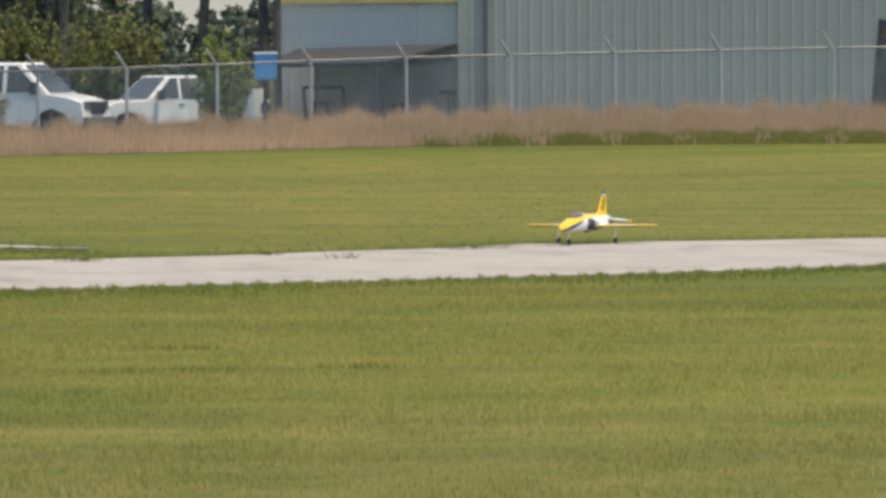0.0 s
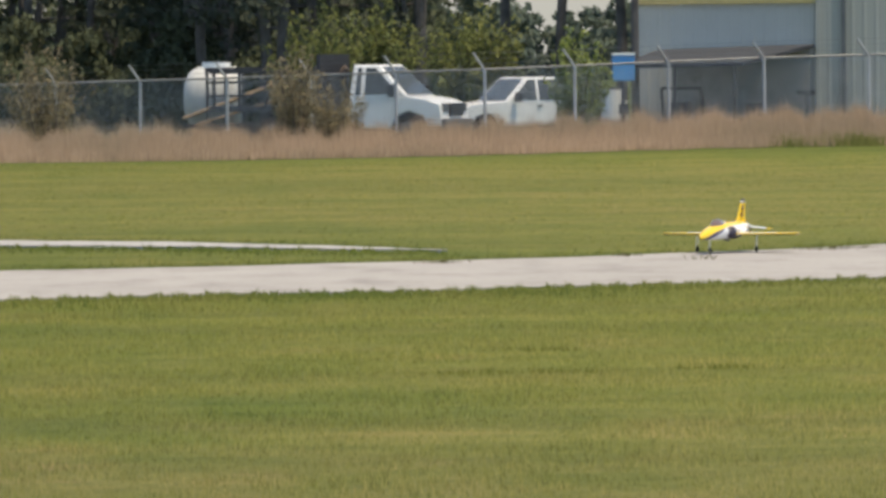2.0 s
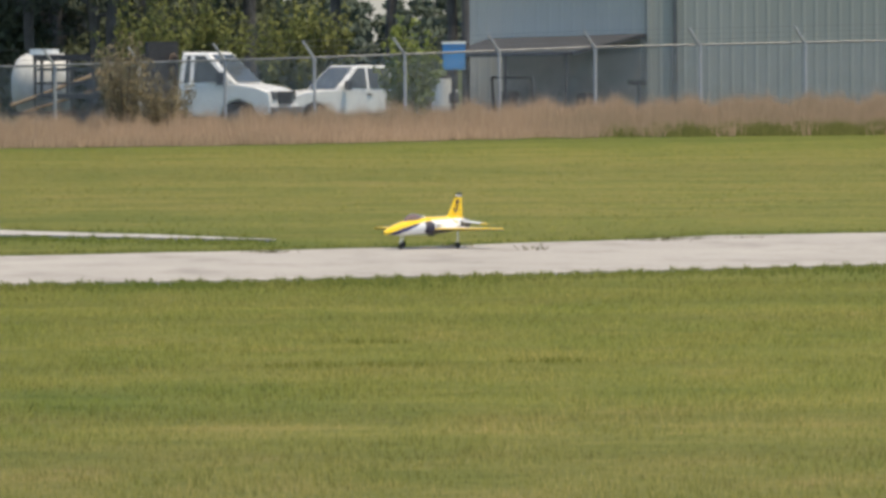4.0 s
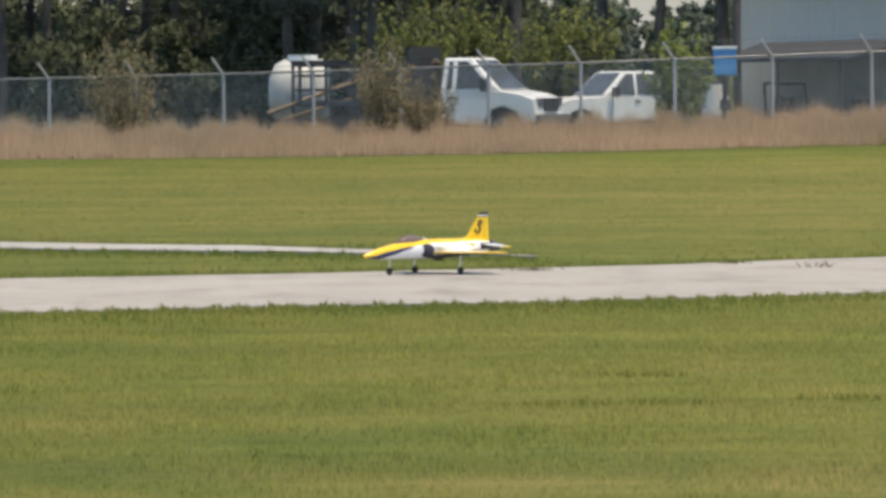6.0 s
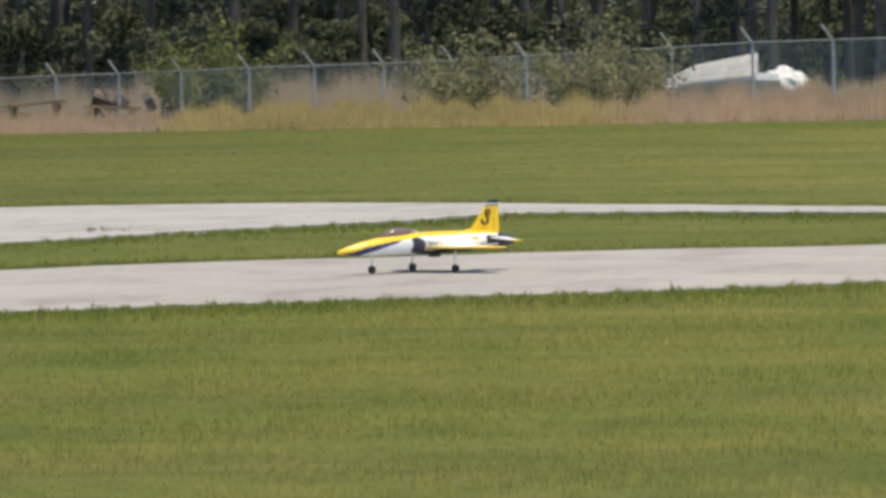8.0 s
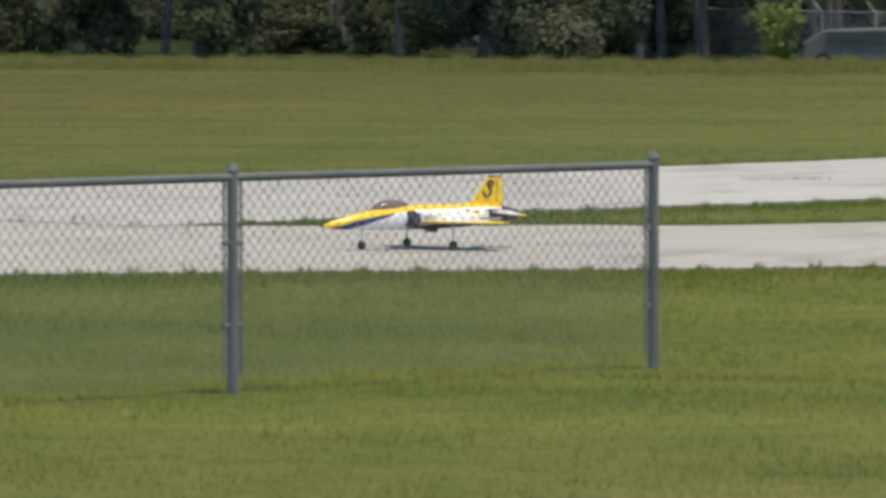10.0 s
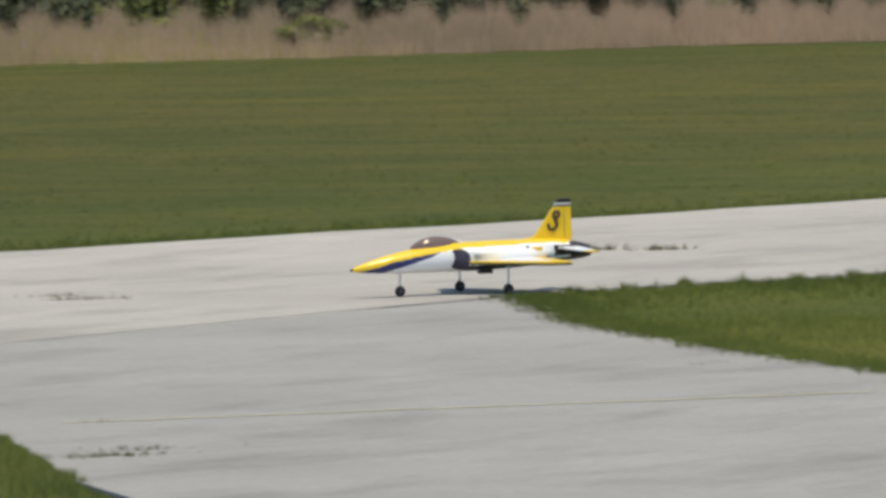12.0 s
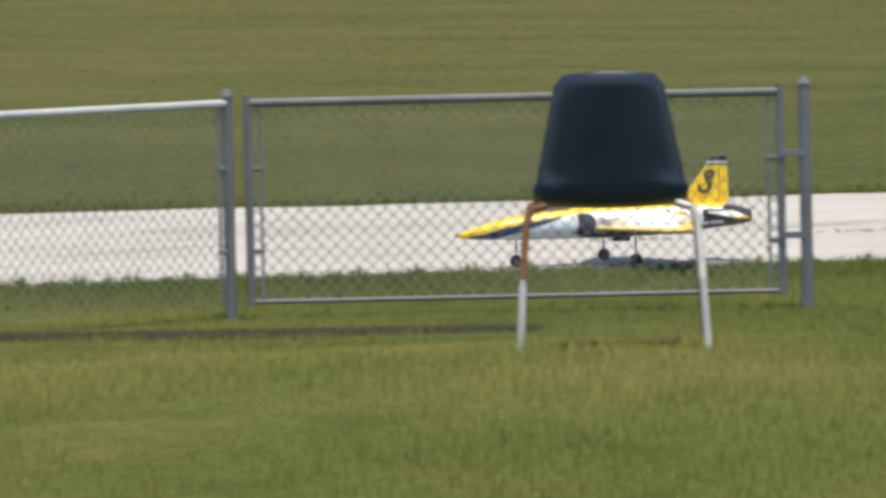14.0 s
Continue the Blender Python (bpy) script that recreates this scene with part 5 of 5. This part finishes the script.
def weeds():
    """Plants in the joints of the concrete."""
    rng = np.random.default_rng(3)
    xs, ys, hs = [], [], []
    for az, r, lng, h, n in ((0.56, 71.0, 0.42, 0.05, 70), (-0.95, 73.0, 0.35, 0.06, 50), (-2.57, 74.9, 0.7, 0.03, 90), (-3.3, 76.0, 0.5, 0.02, 60), (-1.6, 71.5, 0.1, 0.10, 16),
                             (31.22, 54.7, 0.75, 0.06, 260), (30.55, 54.5, 0.4, 0.05, 90), (26.83, 57.25, 0.35, 0.04, 70), (25.64, 61.3, 0.8, 0.06, 120), (25.3, 62.4, 0.7, 0.06, 110), (34.93, 49.5, 0.35, 0.02, 80),
                             (30.27, 39.6, 0.2, 0.01, 60), (34.66, 36.07, 0.14, 0.01, 30), (37.9, 46.3, 0.8, 0.03, 100), (38.7, 45.9, 0.7, 0.02, 80), (37.4, 54.2, 0.8, 0.03, 110), (39.4, 45.2, 0.6, 0.03, 70), (42.8, 45.9, 0.7, 0.02, 100),
                             (44.8, 49.2, 0.6, 0.02, 120), (46.8, 45.5, 0.7, 0.02, 80), (40.6, 44.6, 0.5, 0.04, 60), (48.5, 45.0, 0.9, 0.02, 90), (34.68, 33.5, 0.7, 0.02, 260), (34.4, 33.9, 0.5, 0.02, 120), (34.76, 48.9, 0.5, 0.03, 90), (38.95, 45.9, 0.7, 0.02, 90), (37.84, 46.4, 1.0, 0.03, 150), (38.07, 54.5, 0.9, 0.03, 120), (42.8, 45.75, 0.9, 0.03, 120), (-2.74, 75.5, 0.9, 0.05, 120), (13.87, 79.4, 0.7, 0.04, 80), (15.47, 75.2, 0.9, 0.04, 90), (13.37, 81.4, 0.5, 0.03, 60), (9.85, 78.5, 0.7, 0.12, 26)):
        x0, y0 = polar(az, r)
        dx, dy = polar(az - 90, 1)
        n = int(n * 0.7)
        t = rng.normal(0, lng / 4.5, n)
        x, y = x0 + dx * t + rng.normal(0, 0.05, n), y0 + dy * t + rng.normal(0, 0.06, n)
        xs.append(x), ys.append(y), hs.append(np.full(n, 0.6 * h + 0.032))
    blades("weeds", np.concatenate(xs), np.concatenate(ys), np.concatenate(hs), 0.012, WEED, "dark low weeds in the cracks of the concrete", 0.8, 500, category="weeds")


weeds()


def ground_patches():
    """Rank patches in the lawn, a dark strip by the near fence, soil at the branch's edge, and a faded line on the
    branch.
    """
    paint = plain("faded_yellow_paint", (0.42, 0.38, 0.27), 0.85, var=0.12, scale=5.0)
    rng = np.random.default_rng(9)
    xs, ys, hs = [], [], []
    for ax, ay, bx, by, half, h, n in ((-11.6, 38.7, -10.2, 38.55, 0.22, 0.03, 900), (-19.9, 28.05, -18.9, 27.7, 0.14, 0.02, 700), (1.3, 44.15, 1.62, 44.1, 0.2, 0.03, 260),
                                       (-0.5, 43.55, 0.6, 43.65, 0.2, 0.03, 500), (0.1, 47.6, 0.45, 47.5, 0.25, 0.03, 260), (-46.9, 99.5, -45.6, 99.1, 1.2, 0.05, 700), (-54.3, 69.0, -53.3, 69.5, 0.7, 0.04, 500)):
        t = rng.uniform(0, 1, n) + rng.normal(0, 0.06, n)
        n = n // 3
        t = t[:n]
        xs.append(ax + (bx - ax) * t + rng.normal(0, half / 1.8, n)), ys.append(ay + (by - ay) * t + rng.normal(0, half / 1.8, n)), hs.append(np.full(n, h))
    blades("rank_grass", np.concatenate(xs), np.concatenate(ys), np.concatenate(hs), 0.007, RANK, "slightly darker rank grass in patches on the lawn", 0.4, 77, upward=True, away=1.6)
    t = rng.uniform(0, 1, 5000)
    blades("dark_strip", -30.6 + 2.7 * t + rng.normal(0, 0.05, 5000), 21.4 + 2.68 * t + rng.normal(0, 0.05, 5000), np.full(5000, 0.03), 0.006, DARK_GRASS, "dark strip of grass along the near fence", 0.4, 79, upward=True, away=1.5)
    rim = np.array(BRANCH_R)
    t = rng.uniform(0, 4.99, 6000)
    t = t[np.sin(t * 9.0) * np.sin(t * 4.1 + 1) + 0.4 * np.sin(t * 23) > -0.25]
    i = t.astype(int)
    q = rim[i] + (rim[i + 1] - rim[i]) * (t - i)[:, None] + np.array((-0.73, -0.68)) * (0.10 + rng.normal(0, 0.07, len(t)))[:, None]
    blades("edge_soil", q[:, 0], q[:, 1], np.full(len(q), 0.035), 0.012, DARK_GRASS, "dark soil and dead grass crumbling over the edge of the branch", 0.5, 83, category="soil", upward=True, away=1.0)
    a, b = Vector((-20.6, 29.5)), Vector((-17.9, 32.2))
    d = (b - a).normalized() * 0.04
    q = [a + Vector((-d.y, d.x)), b + Vector((-d.y, d.x)), b - Vector((-d.y, d.x)), a - Vector((-d.y, d.x))]
    tagged(link("road_marking", mesh_of("road_marking", [(p.x, p.y, 0.0285) for p in q], [(3, 2, 1, 0)], paint)), "faded thin yellow painted line across the branch", "marking", kind="structure")


ground_patches()

# ---------------------------------------------------------------- model jet
JET_Z = 0.022


def build_jet():
    yellow = plain("yellow_gloss", (0.88, 0.58, 0.03), 0.25, 0, 0.04, 4)
    white = plain("white_gloss", (0.88, 0.88, 0.88), 0.22, 0, 0.05, 4)
    navy = plain("navy_gloss", (0.03, 0.035, 0.13), 0.25, 0, 0.1, 4)
    brown = plain("dark_brown_gloss", (0.045, 0.035, 0.035), 0.35, 0, 0.2, 6)
    black = plain("black_gloss", (0.015, 0.014, 0.014), 0.3, 0, 0.1, 6)
    smoke = plain("smoked_canopy", (0.17, 0.12, 0.105), 0.12, 0, 0.1, 4)
    emblem_brown = plain("emblem_brown", (0.09, 0.045, 0.03), 0.35, 0, 0.2, 6)
    mouth = plain("intake_shade", (0.045, 0.04, 0.065), 0.5, 0, 0.2, 6)
    alu = plain("polished_aluminium", (0.6, 0.6, 0.62), 0.3, 0.9, 0.1, 20)
    ob = empty("model_jet", pose(0, 80, JET_Z), "yellow and white radio-controlled model jet with dark trim", "model aircraft")
    # fuselage: y, bottom, top, half width
    st = np.array([(-0.95, 0.158, 0.176, 0.010), (-0.92, 0.150, 0.190, 0.024), (-0.85, 0.143, 0.215, 0.046), (-0.70, 0.134, 0.258, 0.075), (-0.55, 0.130, 0.288, 0.095), (-0.40, 0.128, 0.310, 0.108),
                   (-0.22, 0.128, 0.325, 0.120), (0.0, 0.128, 0.330, 0.130), (0.2, 0.135, 0.330, 0.125), (0.4, 0.150, 0.328, 0.110), (0.55, 0.165, 0.320, 0.092), (0.66, 0.175, 0.305, 0.075), (0.74, 0.184, 0.284, 0.055)])
    ys = np.linspace(-0.95, 0.74, 170)
    zb, zt, hw = (np.interp(ys, st[:, 0], st[:, i]) for i in (1, 2, 3))
    for arr in (zb, zt, hw):
        arr[1:-1] = (arr[:-2] + 2 * arr[1:-1] + arr[2:]) / 4
    k = 96
    verts, faces, idx = [], [], []
    for y, b, t, w in zip(ys, zb, zt, hw):
        for j in range(k):
            a = 2 * math.pi * j / k
            c, s = math.cos(a), math.sin(a)
            verts.append((w * math.copysign(abs(c) ** 0.75, c), y, (b + t) / 2 + (t - b) / 2 * math.copysign(abs(s) ** 0.85, s)))
    for i in range(len(ys) - 1):
        y = (ys[i] + ys[i + 1]) / 2
        thr = float(np.interp(y, (-0.95, -0.86, -0.7, -0.5, -0.2, 0.5, 0.56, 0.74), (-0.1, 0.30, 0.60, 0.70, 0.80, 0.87, 0.82, 1.2)))
        gap = float(np.interp(y, (-0.9, -0.8, -0.6, -0.42, -0.36), (0.6, 0.55, 0.30, 0.12, 0.0)))
        for j in range(k):
            a = 2 * math.pi * (j + 0.5) / k
            s = math.sin(a)
            u = (1 + math.copysign(abs(s) ** 0.85, s)) / 2
            if u > thr:
                m = 0
            elif y < -0.36 and u > thr - gap:
                m = 2
            elif y > 0.47 and u > 0.30 and u < 0.74 or y > 0.60:
                m = 3
            # belly band: the underside's shade painted in as dark brown
            elif y > -0.05 and u < 0.20:
                m = 3
            else:
                m = 1
            idx.append(m)
            faces.append((i * k + j, (i + 1) * k + j, (i + 1) * k + (j + 1) % k, i * k + (j + 1) % k))
    n = len(ys)
    faces += [tuple(range(k)), tuple(reversed(range((n - 1) * k, n * k)))]
    idx += [0, 3]
    fus = link("fuselage", mesh_of("fuselage", verts, faces, [yellow, white, navy, brown], idx, True), ob, "yellow-topped white fuselage with a navy sweep on the nose")
    part("tailpipe", add_tube(bmesh.new(), (0, 0.735, 0.234), (0, 0.775, 0.234), 0.045, 0.042, 20), brown, ob, "dark exhaust pipe")
    part("nozzle", add_tube(bmesh.new(), (0, 0.76, 0.234), (0, 0.778, 0.234), 0.036, 0.036, 16), black, ob)
    part("nose_probe", add_tube(bmesh.new(), (0, -0.945, 0.167), (0, -0.965, 0.166), 0.010, 0.007, 10), TYRE, ob, "dark nose tip")
    # intake ducts
    for s in (-1, 1):
        verts, faces, idx = [], [], []
        secs = [(-0.29, 0.138, 0.215, 0.046, 0.072), (-0.245, 0.141, 0.214, 0.052, 0.078), (-0.15, 0.140, 0.214, 0.055, 0.080), (0.05, 0.125, 0.216, 0.050, 0.072), (0.28, 0.105, 0.225, 0.040, 0.058), (0.48, 0.075, 0.235, 0.025, 0.035)]
        k2 = 20
        for y, cx, cz, w, h in secs:
            for j in range(k2):
                a = 2 * math.pi * j / k2
                verts.append((s * cx + w * math.cos(a), y + (0.06 * math.cos(a) * s + 0.05 if y < -0.2 else 0), cz + h * math.sin(a)))
        for i in range(len(secs) - 1):
            for j in range(k2):
                f = (i * k2 + j, (i + 1) * k2 + j, (i + 1) * k2 + (j + 1) % k2, i * k2 + (j + 1) % k2)
                faces.append(f)
                # the duct's underside is browned as well, shade put into its colour
                idx.append(2 if math.sin(2 * math.pi * (j + 0.5) / k2) < -0.62 else 0)
        faces.append(tuple(range(k2)))
        idx.append(3)
        link("intake", mesh_of("intake", verts, faces, [white, navy, brown, mouth], idx, True), ob, "white air intake with a dark mouth")
        part("fairing", add_tube(bmesh.new(), (s * 0.158, -0.10, 0.195), (s * 0.135, 0.16, 0.20), 0.030, 0.012, 12), white, ob, smooth=True)
        # small unreadable lettering as bars
        part("decal_bar", add_box(bmesh.new(), (s * 0.128 - 0.004, 0.25, 0.262), (s * 0.128 + 0.004, 0.27, 0.285), None), black, ob, "small dark marking")
        part("decal_bar", add_box(bmesh.new(), (s * 0.125 - 0.004, 0.29, 0.255), (s * 0.125 + 0.004, 0.37, 0.275), None), yellow, ob, "small yellow marking")
    # canopy
    verts, faces, a_n, b_n = [], [], 24, 14
    for i in range(a_n + 1):
        t = i / a_n
        y = -0.54 + 0.37 * t
        hgt = 0.074 * (math.sin(math.pi * t ** 0.85)) ** 0.7 + 0.004
        base = 0.276 + 0.038 * t
        w = 0.068 * math.sin(math.pi * min(0.98, max(0.02, t))) ** 0.6
        for j in range(b_n + 1):
            a = math.pi * j / b_n
            verts.append((w * math.cos(a), y, base + hgt * math.sin(a)))
    for i in range(a_n):
        for j in range(b_n):
            faces.append((i * (b_n + 1) + j, i * (b_n + 1) + j + 1, (i + 1) * (b_n + 1) + j + 1, (i + 1) * (b_n + 1) + j))
    link("canopy", mesh_of("canopy", verts, faces, smoke, smooth=True), ob, "smoked brown canopy")
    # white bar at the canopy's rear, a painted highlight
    part("canopy_glint", add_box(bmesh.new(), (-0.05, -0.20, 0.29), (0.05, -0.188, 0.345)), white, ob, "white bar painted as a glint at the canopy's rear", bevel=0.005)

    def plate(name, outline, axis, thick, mat, label, at=0.0, bev=0.004):
        """A flat surface: outline in the plane, thickness across it."""
        bm = bmesh.new()
        lo, hi = [], []
        for u, v in outline:
            if axis == "x":
                lo.append(bm.verts.new((at - thick, u, v))), hi.append(bm.verts.new((at + thick, u, v)))
            else:
                lo.append(bm.verts.new((u, v, at - thick))), hi.append(bm.verts.new((u, v, at + thick)))
        bm.faces.new(lo), bm.faces.new(hi[::-1])
        for i in range(len(lo)):
            bm.faces.new((lo[i], hi[i], hi[(i + 1) % len(lo)], lo[(i + 1) % len(lo)]))
        bmesh.ops.recalc_face_normals(bm, faces=bm.faces)
        return part(name, bm, mat, ob, label, bevel=bev)

    fin = plate("fin", [(0.26, 0.322), (0.375, 0.344), (0.520, 0.540), (0.645, 0.540), (0.652, 0.312)], "x", 0.009, yellow, "yellow fin")
    plate("fin_stripe", [(0.522, 0.541), (0.529, 0.553), (0.645, 0.553), (0.645, 0.541)], "x", 0.0092, brown, "dark stripe", bev=0.0)
    plate("fin_stripe", [(0.529, 0.554), (0.534, 0.564), (0.645, 0.564), (0.645, 0.554)], "x", 0.0092, white, "white stripe", bev=0.0)
    plate("fin_cap", [(0.534, 0.565), (0.555, 0.592), (0.632, 0.595), (0.645, 0.582), (0.645, 0.565)], "x", 0.010, black, "black fin cap")
    plate("rudder_gap", [(0.592, 0.33), (0.592, 0.535), (0.596, 0.535), (0.596, 0.33)], "x", 0.0098, brown, "rudder gap", bev=0.0)
    for s in (-1, 1):
        low = [(0.033 * math.cos(q), -0.036 + 0.033 * math.sin(q)) for q in np.linspace(radians(165), radians(420), 16)]
        top = [(0.014 + 0.022 * math.cos(q), 0.040 + 0.022 * math.sin(q)) for q in np.linspace(radians(215), radians(-110), 16)]
        curve = [Vector((s * 0.010, 0.516 + 0.95 * u + 0.2 * v, 0.450 + 0.93 * v)) for u, v in low + top]
        part("fin_emblem", add_path(bmesh.new(), curve, 0.0115, 6), emblem_brown, ob, "dark curling emblem")
        wing = [(s * 0.10, -0.22), (s * 0.78, 0.06), (s * 0.81, 0.10), (s * 0.81, 0.24), (s * 0.10, 0.42)]
        plate("wing", wing, "z", 0.0065, yellow, "yellow swept wing", 0.194, 0.003)
        plate("wing_underside", [(u, v + 0.004) for u, v in wing], "z", 0.0055, brown, "dark wing underside", 0.1815, 0.001)
        plate("wing_panel", [(s * 0.14, 0.02), (s * 0.55, 0.13), (s * 0.55, 0.22), (s * 0.14, 0.32)], "z", 0.0078, white, "white wing panel", 0.194, 0.0)
        part("wing_root", add_tube(bmesh.new(), (s * 0.10, -0.14, 0.185), (s * 0.10, 0.42, 0.192), 0.040, 0.016, 12), brown, ob, smooth=True)
        stab = plate("tailplane", [(s * 0.05, 0.48), (s * 0.27, 0.59), (s * 0.28, 0.68), (s * 0.05, 0.66)], "z", 0.006, white, "pale drooping tailplane", 0.274, 0.003)
        tip = plate("tailplane_tip", [(s * 0.281, 0.596), (s * 0.32, 0.62), (s * 0.325, 0.685), (s * 0.281, 0.68)], "z", 0.006, yellow, "yellow tailplane tip", 0.274, 0.003)
        for surface in (stab, tip):
            surface.matrix_basis = pose(0, 0, 0.274) @ pose(0, 0, 0, 0, s * 7, 0) @ pose(0, 0, -0.274)

    def leg(name, x, y, top):
        r = 0.037
        g = part(name, add_tube(bmesh.new(), (x, y, top), (x, y, 0.075), 0.008, n=10), alu, ob, "bare metal undercarriage leg")
        part("fork", add_box(bmesh.new(), (x - 0.020, y - 0.008, 0.032), (x - 0.015, y + 0.008, 0.080)), alu, g)
        bm = bmesh.new()
        rings = []
        for i in range(28):
            a = 2 * math.pi * i / 28
            rings.append([bm.verts.new((x + 0.013 * math.cos(b), y + (r - 0.011 + 0.011 * math.sin(b)) * math.cos(a), r + (r - 0.011 + 0.011 * math.sin(b)) * math.sin(a))) for b in np.linspace(0, 2 * math.pi, 10, endpoint=False)])
        for i in range(28):
            for j in range(10):
                bm.faces.new((rings[i][j], rings[(i + 1) % 28][j], rings[(i + 1) % 28][(j + 1) % 10], rings[i][(j + 1) % 10]))
        bmesh.ops.recalc_face_normals(bm, faces=bm.faces)
        part("tyre", bm, TYRE, g, "black rubber tyre", smooth=True)
        part("rim", add_tube(bmesh.new(), (x - 0.010, y, r), (x + 0.010, y, r), 0.014, n=16), DARK_STEEL, g, "dark metal rim")

    leg("nose_gear", 0.0, -0.61, 0.17)
    leg("main_gear", 0.362, 0.0, 0.215)
    leg("main_gear", -0.362, 0.0, 0.215)
    part("gear_door", add_box(bmesh.new(), (-0.02, -0.04, 0.105), (0.02, 0.06, 0.132)), black, ob, bevel=0.005)
    # the airframe stands a little higher on its legs
    for piece in ob.children:
        if not piece.name.startswith(("nose_gear", "main_gear")):
            piece.matrix_basis = pose(0, 0, 0.028) @ piece.matrix_basis
    ob.scale = (0.915, 0.94, 0.90)
    return ob


jet = build_jet()

# ---------------------------------------------------------------- motion
# seconds, x, y, heading
JET_ROWS = [
    (0, 4.81, 76.97, 23.2),
    (0.5, 4.06, 76.46, 18.8),
    (1, 3.49, 76.07, 22.6),
    (1.5, 2.87, 74.87, 22.1),
    (2, 2.32, 74.04, 19.9),
    (2.5, 1.93, 73.58, 21.7),
    (2.7, 1.80, 73.15, 22.6),
    (4.8, 0.32, 71.90, 39.0),
    (5, 0.13, 71.55, 40.0),
    (5.5, -0.53, 70.60, 42.6),
    (6, -1.55, 70.15, 49.3),
    (6.5, -2.87, 68.50, 53.0),
    (7, -4.53, 67.28, 53.3),
    (7.5, -6.41, 65.68, 53.5),
    (8, -8.43, 63.67, 51.3),
    (8.2, -9.12, 62.49, 50.8),
    (8.5, -10.50, 61.67, 49.8),
    (8.7, -11.42, 60.85, 49.1),
    (9, -12.81, 59.48, 47.8),
    (9.2, -13.70, 58.27, 46.7),
    (11.4, -24.00, 46.48, 33.4),
    (11.5, -24.23, 45.39, 33.1),
    (11.7, -24.72, 43.55, 32.8),
    (11.8, -25.00, 42.79, 32.5),
    (12, -25.52, 41.09, 31.5),
    (12.2, -26.12, 39.63, 31.0),
    (12.3, -26.42, 38.86, 30.7),
    (12.5, -27.21, 37.62, 29.7),
    (12.7, -27.95, 36.35, 29.2),
    (12.8, -28.12, 35.47, 28.4),
    (13, -28.36, 33.76, 28.0),
    (13.1, -29.02, 33.53, 27.2),
    (13.2, -29.37, 32.92, 27.0),
    (13.4, -29.94, 31.61, 26.0),
    (13.5, -30.39, 31.12, 26.2),
    (13.6, -30.61, 30.44, 26.5),
    (13.8, -31.16, 29.20, 25.9),
    (14, -31.78, 28.05, 26.4)
]
JET_BANK = {1: (8, 4.5, -0.02)}


def motions():
    rows = []
    for t, x, y, head in JET_ROWS:
        pitch, roll, lift = JET_BANK.get(t, (0, 0, 0))
        rows.append((t, pose(x, y, JET_Z + lift, 0, 0, -head) @ pose(0, 0, 0, -pitch, roll, 0)))
    walk(jet, rows)


motions()
